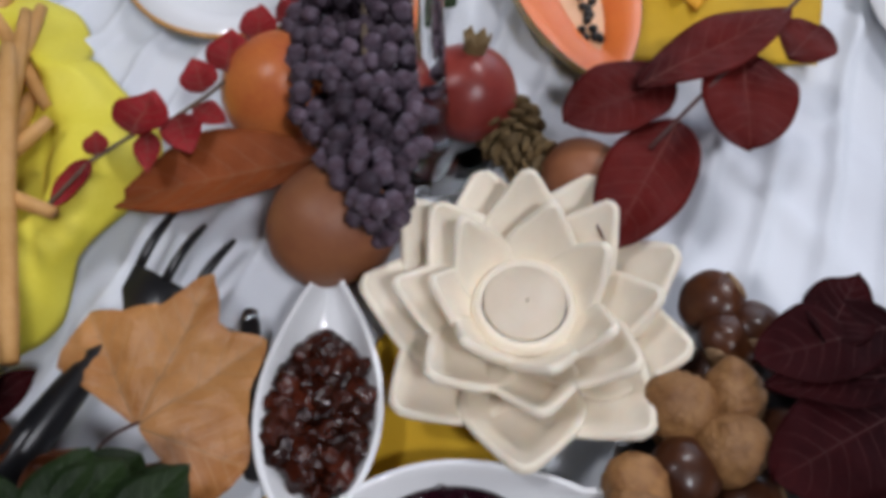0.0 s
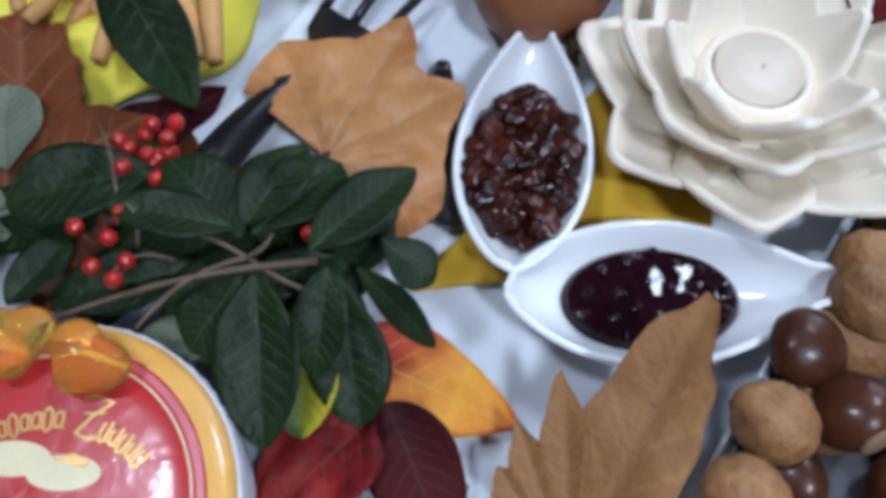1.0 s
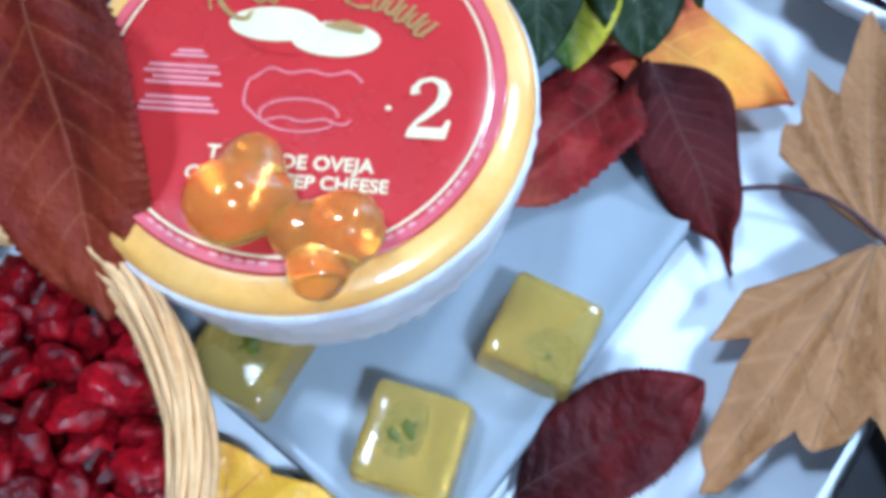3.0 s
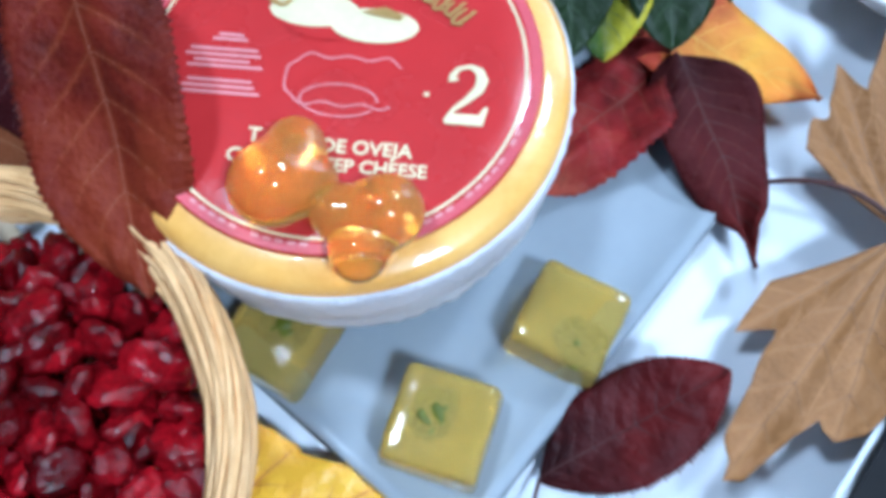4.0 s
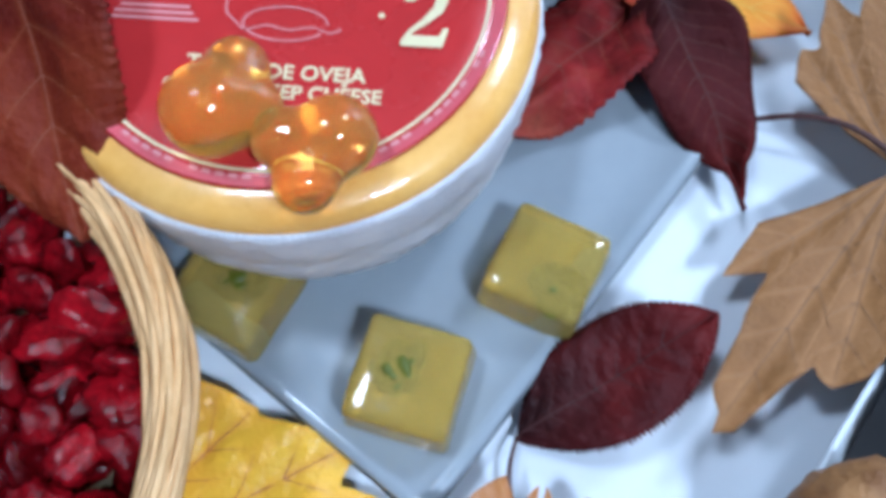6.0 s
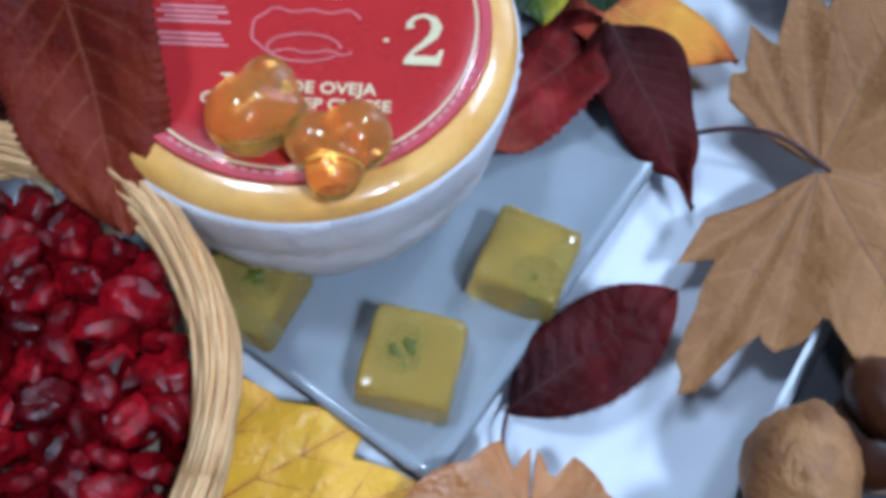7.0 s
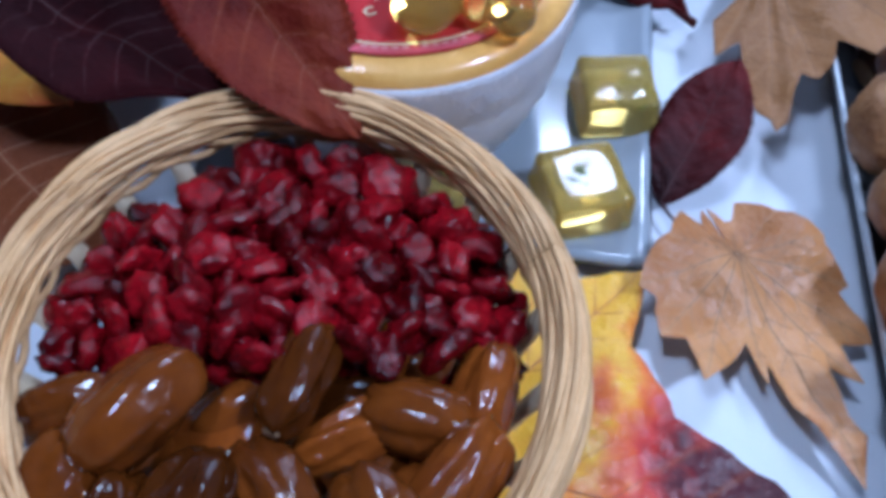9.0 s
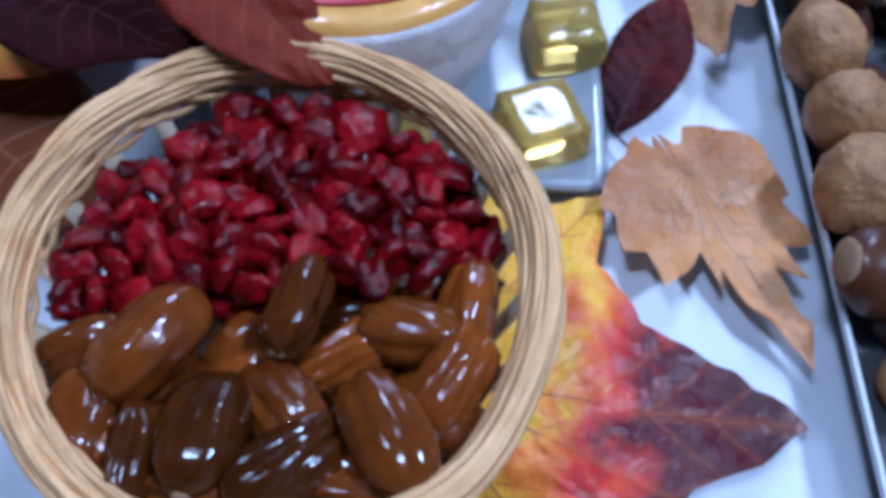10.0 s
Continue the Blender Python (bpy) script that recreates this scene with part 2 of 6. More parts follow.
    glass=mat("clear_glass", (0.95, 0.96, 0.97), (0.95, 0.96, 0.97), rough=0.03, rough_var=0.01, scale=20, bump=0.0, trans=1.0),
    lamp_panel=mat("lamp_panel", (1, 0.98, 0.95), rough=0.5, emit=3.0),
    l_tan=leaf_mat("dry_tan_leaf", [(0, (0.24, 0.110, 0.036)), (0.5, (0.34, 0.165, 0.060)), (1, (0.28, 0.125, 0.042))], mottle=0.55, rough=0.5, spec=0.25, vein=(0.44, 0.22, 0.09), veins=0.5),
    l_copper=leaf_mat("dry_copper_leaf", [(0, (0.38, 0.145, 0.038)), (0.5, (0.58, 0.27, 0.090)), (1, (0.44, 0.17, 0.046))], mottle=0.6, rough=0.36, spec=0.5, vein=(0.60, 0.34, 0.16), veins=0.5),
    l_purple=leaf_mat("purple_leaf", [(0, (0.036, 0.008, 0.009)), (0.55, (0.060, 0.009, 0.010)), (1, (0.10, 0.011, 0.010))], mottle=0.4, rough=0.6, spec=0.08, vein=(0.13, 0.036, 0.024), veins=0.4),
    l_dark=leaf_mat("dark_red_leaf", [(0, (0.020, 0.005, 0.006)), (0.5, (0.055, 0.006, 0.007)), (1, (0.11, 0.008, 0.008))], mottle=0.75, spec=0.16, rough=0.5, vein=(0.11, 0.020, 0.018), veins=0.3),
    l_black=leaf_mat("blackish_red_leaf", [(0, (0.010, 0.002, 0.003)), (0.5, (0.020, 0.003, 0.004)), (1, (0.032, 0.004, 0.005))], mottle=0.5, spec=0.06, rough=0.65, vein=(0.075, 0.012, 0.012), veins=0.3),
    l_russet=leaf_mat("russet_leaf", [(0, (0.035, 0.004, 0.003)), (0.5, (0.115, 0.011, 0.006)), (1, (0.18, 0.028, 0.010))], mottle=0.75, rough=0.5, spec=0.12, vein=(0.24, 0.055, 0.018), veins=0.5),
    l_orange=leaf_mat("orange_leaf", [(0, (0.30, 0.03, 0.03)), (0.35, (0.45, 0.06, 0.03)), (0.62, (0.70, 0.34, 0.04)), (0.85, (0.66, 0.24, 0.03)), (1, (0.50, 0.10, 0.02))], mottle=0.26, vein=(0.62, 0.30, 0.05), veins=0.35),
    l_redmot=leaf_mat("mottled_red_leaf", [(0, (0.05, 0.007, 0.007)), (0.5, (0.23, 0.015, 0.016)), (1, (0.30, 0.07, 0.04))], mottle=0.6, scale=130, vein=(0.30, 0.06, 0.03), veins=0.3),
    l_vine=leaf_mat("yellow_red_vine_leaf", [(0, (0.78, 0.38, 0.03)), (0.2, (0.80, 0.46, 0.03)), (0.40, (0.80, 0.44, 0.03)), (0.47, (0.74, 0.20, 0.03)), (0.57, (0.52, 0.035, 0.025)), (0.69, (0.075, 0.006, 0.014)), (1, (0.035, 0.005, 0.011))], along=0.95, across=-0.30, start=0.22, mottle=0.28, rough=0.30, spec=0.38, vein=(0.60, 0.16, 0.04), veins=0.18),
    l_green=leaf_mat("dark_green_leaf", [(0, (0.012, 0.025, 0.006)), (0.5, (0.007, 0.015, 0.005)), (1, (0.013, 0.027, 0.007))], mottle=0.45, rough=0.36, spec=0.20, vein=(0.05, 0.075, 0.025), veins=0.3),
    l_yelgreen=leaf_mat("yellow_green_leaf", [(0, (0.02, 0.05, 0.01)), (0.5, (0.05, 0.09, 0.01)), (1, (0.42, 0.36, 0.02))], along=0.1, across=1.0, mottle=0.15, rough=0.3, vein=(0.3, 0.3, 0.05)),
    l_pale=leaf_mat("pale_leaf_underside", [(0, (0.13, 0.15, 0.10)), (1, (0.16, 0.18, 0.12))], mottle=0.4, rough=0.6, vein=(0.2, 0.22, 0.14)),
    l_rust=leaf_mat("rust_leaf", [(0, (0.16, 0.035, 0.010)), (0.5, (0.26, 0.065, 0.018)), (1, (0.18, 0.04, 0.012))], mottle=0.3, rough=0.5),
    l_smoke=leaf_mat("wine_red_leaf", [(0, (0.045, 0.004, 0.004)), (0.5, (0.115, 0.009, 0.007)), (1, (0.075, 0.006, 0.005))], mottle=0.45, rough=0.55, spec=0.12, vein=(0.13, 0.02, 0.016)),
    l_scarlet=leaf_mat("scarlet_leaf", [(0, (0.13, 0.008, 0.010)), (0.5, (0.24, 0.012, 0.016)), (1, (0.34, 0.030, 0.034))], mottle=0.5, rough=0.45, spec=0.12),
    l_yellow=leaf_mat("yellow_leaf", [(0, (0.72, 0.40, 0.02)), (0.6, (0.78, 0.48, 0.03)), (1, (0.72, 0.30, 0.02))], mottle=0.3, rough=0.45, vein=(0.80, 0.55, 0.1)),
    l_leather=leaf_mat("brown_leathery_leaf", [(0, (0.085, 0.024, 0.009)), (1, (0.16, 0.048, 0.016))], mottle=0.4, rough=0.45),
)

# ---- helpers ----


def finish(bm, name, material, smooth=True):
    me = bpy.data.meshes.new(name)
    if smooth:
        for f in bm.faces:
            f.smooth = True
    bm.to_mesh(me)
    bm.free()
    me.materials.append(material)
    return me


def part(name, bm, material, parent=None, label="", smooth=True):
    """Links a bmesh (or a ready mesh) as one mesh object under a thing or a part."""
    me = bm if isinstance(bm, bpy.types.Mesh) else finish(bm, name, material, smooth)
    ob = new(name, me)
    ob.parent = parent
    if label:
        ob["label"] = label
    return ob


def thing(name, label, category, group="", kind="", at=None):
    ob = new(name)
    ob.empty_display_size = 0.01
    if at is not None:
        ob.matrix_world = at
    return tagged(ob, label, category, group, kind)


def box(x0, y0, z0, x1, y1, z1, bevel=0.0, seg=2):
    bm = bmesh.new()
    bmesh.ops.create_cube(bm, size=1, matrix=Matrix.Translation(((x0 + x1) / 2, (y0 + y1) / 2, (z0 + z1) / 2)) @ Matrix.Diagonal((x1 - x0, y1 - y0, z1 - z0, 1)))
    if bevel:
        bmesh.ops.bevel(bm, geom=bm.edges[:], offset=bevel, segments=seg, profile=0.5, affect="EDGES")
    return bm


def lathe(profile, n=48, closed=False):
    """Turns (r, z) pairs round the z axis."""
    bm = bmesh.new()
    rings = [[bm.verts.new((r * math.cos(2 * math.pi * k / n), r * math.sin(2 * math.pi * k / n), z)) for k in range(n)] if r > 1e-6 else [bm.verts.new((0, 0, z))] for r, z in profile]
    pairs = list(zip(rings, rings[1:])) + ([(rings[-1], rings[0])] if closed else [])
    for a, b in pairs:
        for k in range(n):
            k2 = (k + 1) % n
            if len(a) == 1 and len(b) == 1:
                continue
            if len(a) == 1:
                bm.faces.new((a[0], b[k2], b[k]))
            elif len(b) == 1:
                bm.faces.new((a[k], a[k2], b[0]))
            else:
                bm.faces.new((a[k], a[k2], b[k2], b[k]))
    bmesh.ops.recalc_face_normals(bm, faces=bm.faces[:])
    return bm


def tube(points, radius, n=8, taper=None):
    """A round rod along points; taper gives the radius' share at each point."""
    bm = bmesh.new()
    pts = [Vector(p) for p in points]
    rings = []
    for i, p in enumerate(pts):
        d = (pts[min(i + 1, len(pts) - 1)] - pts[max(i - 1, 0)]).normalized()
        a = d.cross(Vector((0.31, 0.17, 0.93))).normalized()
        b = d.cross(a)
        r = radius * (taper[i] if taper else 1)
        rings.append([bm.verts.new(p + r * (math.cos(2 * math.pi * k / n) * a + math.sin(2 * math.pi * k / n) * b)) for k in range(n)])
    for a, b in zip(rings, rings[1:]):
        for k in range(n):
            bm.faces.new((a[k], a[(k + 1) % n], b[(k + 1) % n], b[k]))
    bm.faces.new(rings[0][::-1])
    bm.faces.new(rings[-1])
    bmesh.ops.recalc_face_normals(bm, faces=bm.faces[:])
    return bm


def arc(a, b, lift=0.0, n=7, side=0.0):
    a, b = Vector(a), Vector(b)
    s = (b - a).cross(Vector((0, 0, 1))).normalized()
    return [a.lerp(b, i / (n - 1)) + Vector((0, 0, lift)) * math.sin(math.pi * i / (n - 1)) + s * side * math.sin(math.pi * i / (n - 1)) for i in range(n)]


def pebble(rx, ry, rz, rough=0.0, freq=80.0, seed=0, sub=3, shape=None):
    """A rounded lump with an uneven skin."""
    bm = bmesh.new()
    bmesh.ops.create_icosphere(bm, subdivisions=sub, radius=1)
    off = Vector((seed * 7.31, seed * 3.17, seed * 5.77))
    for v in bm.verts:
        p = v.co.copy()
        k = shape(p) if shape else 1.0
        q = Vector((p.x * rx, p.y * ry, p.z * rz)) * k
        v.co = q + p * rough * noise.noise(q * freq + off)
    return bm


def turned(eye, x_axis, up=(0, 0, 1)):
    x = Vector(x_axis).normalized()
    y = Vector(up).cross(x).normalized()
    z = x.cross(y)
    m = Matrix((x, y, z)).transposed().to_4x4()
    m.translation = Vector(eye)
    return m


# ---- leaves ----
WIDTHS = {
    "ovate": lambda u: math.sin(math.pi * u ** 0.8) ** 0.8 * (1 - 0.25 * u),
    "elliptic": lambda u: math.sin(math.pi * u) ** 0.72,
    "obovate": lambda u: math.sin(math.pi * u ** 1.35) ** 0.7,
    "lance": lambda u: math.sin(math.pi * u ** 0.9) ** 1.05,
    "drip": lambda u: (math.sin(math.pi * min(1, u / 0.86) ** 0.85) ** 0.58 * (1 - 0.2 * u) if u < 0.83 else 0.17 * (1 - u) / 0.17 + 0.02),
    "hook": lambda u: math.sin(math.pi * u ** 0.62) ** 0.62 * (1 - 0.5 * u),
    "round": lambda u: math.sin(math.pi * u ** 0.95) ** 0.55,
}


def sheet(points, uvs, thick, veins=None):
    """A grid of points as a leaf with two faces and an edge."""
    bm = bmesh.new()
    layer = bm.loops.layers.uv.new("UVMap")
    layer2 = bm.loops.layers.uv.new("Veins")
    nu, nv = len(points), len(points[0])
    top = [[bm.verts.new(p) for p in row] for row in points]
    uv = {top[i][j]: uvs[i][j] for i in range(nu) for j in range(nv)}
    vein_uv = {top[i][j]: veins[i][j] for i in range(nu) for j in range(nv)}
    for i in range(nu - 1):
        for j in range(nv - 1):
            bm.faces.new((top[i][j], top[i + 1][j], top[i + 1][j + 1], top[i][j + 1]))
    bm.normal_update()
    low = [[bm.verts.new(v.co - v.normal * thick) for v in row] for row in top]
    for i in range(nu):
        for j in range(nv):
            uv[low[i][j]], vein_uv[low[i][j]] = uvs[i][j], veins[i][j]
    for i in range(nu - 1):
        for j in range(nv - 1):
            bm.faces.new((low[i][j], low[i][j + 1], low[i + 1][j + 1], low[i + 1][j]))
    for i in range(nu - 1):
        bm.faces.new((top[i][0], low[i][0], low[i + 1][0], top[i + 1][0]))
        bm.faces.new((top[i][-1], top[i + 1][-1], low[i + 1][-1], low[i][-1]))
    for f in bm.faces:
        for lp in f.loops:
            lp[layer].uv, lp[layer2].uv = uv[lp.vert], vein_uv[lp.vert]
    return bm


def strip(path, widths, lift):
    """A narrow raised rib along a path of (point, normal, side)."""
    bm = bmesh.new()
    rows = []
    for (p, nrm, sd), w in zip(path, widths):
        rows.append((bm.verts.new(p - sd * w), bm.verts.new(p + nrm * lift), bm.verts.new(p + sd * w)))
    for a, b in zip(rows, rows[1:]):
        bm.faces.new((a[0], b[0], b[1], a[1]))
        bm.faces.new((a[1], b[1], b[2], a[2]))
    return bm


def join(bms):
    out = bmesh.new()
    for b in bms:
        me = bpy.data.meshes.new("tmp")
        b.to_mesh(me)
        b.free()
        out.from_mesh(me)
        bpy.data.meshes.remove(me)
    return out


def ribs(surface, paths, width, lift, sign=1):
    """Ribs over surface(a, b) along paths of (a, b) pairs."""
    out = []
    for path, scale in paths:
        pts = [surface(*ab) for ab in path]
        items = []
        for i, p in enumerate(pts):
            d = (pts[min(i + 1, len(pts) - 1)] - pts[max(i - 1, 0)]).normalized()
            a, b = path[i]
            e = 0.004
            nrm = (surface(a + e, b) - surface(a - e, b)).cross(surface(a, b + e) - surface(a, b - e)).normalized() * sign
            items.append((p + nrm * 0.00012, nrm, nrm.cross(d).normalized()))
        n = len(items)
        out.append(strip(items, [width * scale * (1 - 0.75 * i / (n - 1)) for i in range(n)], lift))
    return join(out)


def leaf(name, base, tip, width, material, vein, label, shape="ovate", up=(0, 0, 1), fold=0.15, curl=0.0, wave=0.05, teeth=0.0, teeth_n=30, seed=0,
         pairs=7, stalk=None, parent=None, group="", thick=0.0004, skew=0.0, stalk_r=0.0007, cup=0.0, pucker=0.012):
    """A simple leaf from its stalk's end to its tip, with midrib, side veins and stalk."""
    base, tip = Vector(base), Vector(tip)
    size = (tip - base).length
    frame_m = turned(base, tip - base, up)
    w = WIDTHS[shape]
    rnd = random.Random(seed)
    ph = rnd.random() * 10

    def count(u, s):
        return (u - 0.17 * (abs(s) / 0.88) ** 1.2 - 0.07) * pairs / 0.78

    def at(u, s):
        h = w(min(max(u, 0.0), 1.0)) * width / 2
        tooth = 1 + teeth * (abs((u * teeth_n) % 1 - 0.3) - 0.35) * abs(s) ** 4
        y = s * h * tooth
        z = fold * abs(y) + curl * size * (u * u - u) * 4 * -0.25 - cup * y * y / max(width, 1e-6) * 2
        z += wave * width * (noise.noise(Vector((u * 3 + ph, s * 1.6, ph))) + abs(s) ** 2 * 0.6 * math.sin(u * 11 + ph + (2 if s > 0 else 0)))
        z += pucker * width * abs(math.sin(math.pi * count(u, s))) * min(1.0, abs(s) * 2.5) * (1 - abs(s) ** 6) * (0.6 + noise.noise(Vector((u * 9, s * 4, ph))))
        return Vector((u * size, y + skew * size * math.sin(math.pi * u), z))

    nu, nv = (int(teeth_n * 3.34) if teeth else (54 if width > 0.028 else 30)), (15 if width > 0.028 else 11)
    us = [i / (nu - 1) for i in range(nu)]
    ss = [2 * j / (nv - 1) - 1 for j in range(nv)]
    ob = part("leaf" if parent else name, sheet([[at(u, s) for s in ss] for u in us], [[(u, (s + 1) / 2) for s in ss] for u in us], thick, [[(count(u, s), s) for s in ss] for u in us]), material, parent)
    ob.matrix_world = frame_m
    paths = [([(0.01 + 0.97 * i / 19, 0.0) for i in range(20)], 1.0)]
    for k in range(pairs):
        u0 = 0.07 + 0.78 * k / pairs
        for sg in (-1, 1):
            paths.append(([(min(0.97, u0 + 0.17 * (i / 6) ** 1.2), sg * 0.88 * i / 6) for i in range(7)], 0.5))
    part("venation", ribs(at, paths, max(0.0003, width * 0.006), max(0.0002, width * 0.004)), vein, ob)
    if stalk is not None:
        loc = frame_m.inverted() @ Vector(stalk)
        b0 = at(0.01, 0)
        part("stalk", tube(arc(b0, loc, 0.004, 9, size * 0.03), stalk_r, 7, [0.8 + 0.4 * i / 8 for i in range(9)]), M["stem"], ob)
    if not parent:
        tagged(ob, label, "leaf", group)
    return ob


def palm_leaf(name, base, tip, lobes, material, vein, label, up=(0, 0, 1), seed=0, notch=0.42, wave=0.03, cup=0.0, jag=0.1, stalk=None, group="", droop=0.0, sharp=1.0, fold=0.0, pucker=0.006, blister=0.0, trough=0.5):
    """A lobed leaf: lobes are (angle from the middle lobe in degrees, reach as a share of the length, breadth in degrees)."""
    base, tip = Vector(base), Vector(tip)
    size = (tip - base).length
    frame_m = turned(base, tip - base, up)
    ph = seed * 3.7
    lo, hi = min(a - b * 0.8 for a, r, b in lobes), max(a + b * 0.8 for a, r, b in lobes)

    def reach(deg):
        best = notch * (0.75 + 0.25 * math.cos(radians(deg)))
        for a, r, b in lobes:
            t = abs(deg - a) / b
            if t < 1:
                best = max(best, r * ((1 - t) ** sharp * (1 - notch / r * 0.8) + notch / r * 0.8))
        saw = abs((deg / 9.5 + 0.3 * math.sin(deg * 0.11 + ph)) % 1 - 0.5) * 2
        return best * (1 + jag * (saw - 0.5) * min(1, max(0, best / notch - 0.7)))

    def count(x, y):
        deg = math.degrees(math.atan2(y, x))
        a, r, b = min(lobes, key=lambda q: abs(deg - q[0]) / q[2])
        far, t = r * size, radians(deg - a)
        d = math.hypot(x, y)
        al, ac = d * math.cos(t), d * math.sin(t)
        return ((al - abs(ac) / 0.9) / far - 0.28) / 0.16, ac / (far * 0.42)

    def lie(x, y):
        d, deg = math.hypot(x, y), math.degrees(math.atan2(y, x))
        r = d / size
        z = wave * size * (noise.noise(Vector((x, y, ph)) * (2.6 / size)) + 0.5 * noise.noise(Vector((x, y, ph + 4)) * (7 / size)) * r)
        if d > 1e-5:
            c, s = count(x, y)
            z += pucker * size * abs(math.sin(math.pi * c)) * min(1.0, abs(s) * 2.5) * max(0.0, 1 - s * s)
            z += blister * size * abs(noise.noise(Vector((x, y, ph + 9)) * (16 / size))) * min(1.0, r * 3)
        ridge = min(abs((deg - a)) / b for a, rr, b in lobes)
        z += cup * size * r * r + droop * x * x / size - wave * trough * size * r * max(0, 0.5 - ridge) + fold * abs(y)
        return Vector((x, y, z))

    def at(r, deg):
        d = r * reach(deg) * size
        return lie(d * math.cos(radians(deg)), d * math.sin(radians(deg)))

    n = 160
    degs = [lo + (hi - lo) * i / (n - 1) for i in range(n)]
    for a, _, _ in lobes:
        k = min(range(n), key=lambda i: abs(degs[i] - a))
        degs[k] = a
    rs = [0.02 + 0.98 * i / 27 for i in range(28)]
    pts = [[at(r, d) for d in degs] for r in rs]
    uvs = [[(min(1, max(0, p.x / size * 0.9 + 0.08)), 0.5 + p.y / size * 0.5) for p in row] for row in pts]
    ob = part(name, sheet(pts, uvs, 0.0005, [[count(p.x, p.y) for p in row] for row in pts]), material)
    ob.matrix_world = frame_m
    paths = []
    for a, r, b in lobes:
        ca, sa = math.cos(radians(a)), math.sin(radians(a))
        far = r * size
        paths.append(([(ca * far * (0.02 + 0.95 * i / 15), sa * far * (0.02 + 0.95 * i / 15)) for i in range(16)], 1.0))
        for k in range(4):
            r0 = far * (0.28 + 0.16 * k)
            for sg in (-1, 1):
                c2, s2 = math.cos(radians(a + sg * 42)), math.sin(radians(a + sg * 42))
                own = min(0.75 * far * math.sin(radians(b)) * 0.55, 0.9 * (far - r0) * 0.7)
                paths.append(([(ca * r0 + c2 * own * i / 6, sa * r0 + s2 * own * i / 6) for i in range(7)], 0.45))
    part("venation", ribs(lie, paths, size * 0.0034, size * 0.0020), vein, ob)
    if stalk is not None:
        loc = frame_m.inverted() @ Vector(stalk)
        part("stalk", tube(arc(at(0.03, 0), loc, 0.004, 11, size * 0.06), 0.0009, 7), M["stem"], ob)
    return tagged(ob, label, "leaf", group)


# ---- the setting ----
FOLDS = [((0.95, -0.32), 0.034, 0.0050, 0.3), ((0.80, 0.60), 0.065, 0.0026, 1.7), ((0.20, 0.98), 0.11, 0.004, 0.5)]


def cloth_z(x, y):
    calm = 1 / (1 + math.exp(-(y - 0.22) / 0.05))
    z = 0.0
    for (dx, dy), length, high, ph in FOLDS:
        s = (x * dx + y * dy) / length * 2 * math.pi + ph + 2.2 * noise.noise(Vector((x * 6, y * 6, ph)))
        z += high * (0.22 + 1.6 * calm) * (0.5 + 0.5 * math.sin(s)) ** 5
    # sharp ironed-in creases that run beside the tray
    w = x * 0.9035 - y * 0.4285
    for w0, high, wide, k in ((-0.052, 0.0016, 0.0022, 1.0), (-0.036, 0.0020, 0.0020, 2.0), (-0.013, 0.0014, 0.0020, 3.0), (0.004, 0.0018, 0.0022, 4.0), (-0.075, 0.0013, 0.0020, 5.0), (0.155, 0.0020, 0.003, 6.0)):
        d = w - w0 - 0.010 * noise.noise(Vector((x * 7, y * 7, k)))
        z += high * math.exp(-abs(d) / wide) * max(0.0, 0.4 + noise.noise(Vector((x * 9, y * 9, k + 3))))
    back = max(0.0, y - 0.34)
    return z * 0.75 - 0.003 + 0.35 * back * back * max(0.0, noise.noise(Vector((x * 5, y * 3, 2))) + 0.3)


def grid(x0, x1, y0, y1, nx, ny, fz):
    bm = bmesh.new()
    vs = [[bm.verts.new((x0 + (x1 - x0) * i / nx, y0 + (y1 - y0) * j / ny, fz(x0 + (x1 - x0) * i / nx, y0 + (y1 - y0) * j / ny))) for j in range(ny + 1)] for i in range(nx + 1)]
    for i in range(nx):
        for j in range(ny):
            bm.faces.new((vs[i][j], vs[i + 1][j], vs[i + 1][j + 1], vs[i][j + 1]))
    return bm


cloth = part("tablecloth", grid(-0.72, 0.62, -0.62, 0.95, 470, 420, cloth_z), M["cloth"])
tagged(cloth, "white cotton tablecloth with soft folds on the table", "tablecloth")
table = thing("table", "dark wooden table under a white tablecloth", "table")
part("tabletop", box(-0.72, -0.62, -0.045, 0.62, 0.95, -0.012, 0.004), M["wood"], table)
for lx, ly in ((-0.66, -0.56), (0.56, -0.56), (-0.66, 0.89), (0.56, 0.89)):
    part("leg", box(lx - 0.03, ly - 0.03, -0.75, lx + 0.03, ly + 0.03, -0.045, 0.004), M["wood"], table)
R0, R1, RZ0, RZ1 = -2.4, 2.4, -0.75, 2.0
tagged(part("floor", box(R0, R0, RZ0 - 0.1, R1, R1, RZ0), M["floor"], smooth=False), "grey tiled floor of the room", "floor", kind="structure")
tagged(part("ceiling", box(R0, R0, RZ1, R1, R1, RZ1 + 0.1), M["wall"], smooth=False), "plain pale ceiling of the room", "ceiling", kind="structure")
for nm, b in (("wall_south", (R0 - 0.15, R0 - 0.15, RZ0, R1 + 0.15, R0, RZ1)), ("wall_east", (R1, R0, RZ0, R1 + 0.15, R1, RZ1)), ("wall_west", (R0 - 0.15, R0, RZ0, R0, R1, RZ1))):
    tagged(part(nm, box(*b), M["wall"], smooth=False), "plain pale painted wall of the room", "wall", kind="structure")
WX0, WX1, WZ0, WZ1 = 0.5, 2.0, 0.3, 1.6
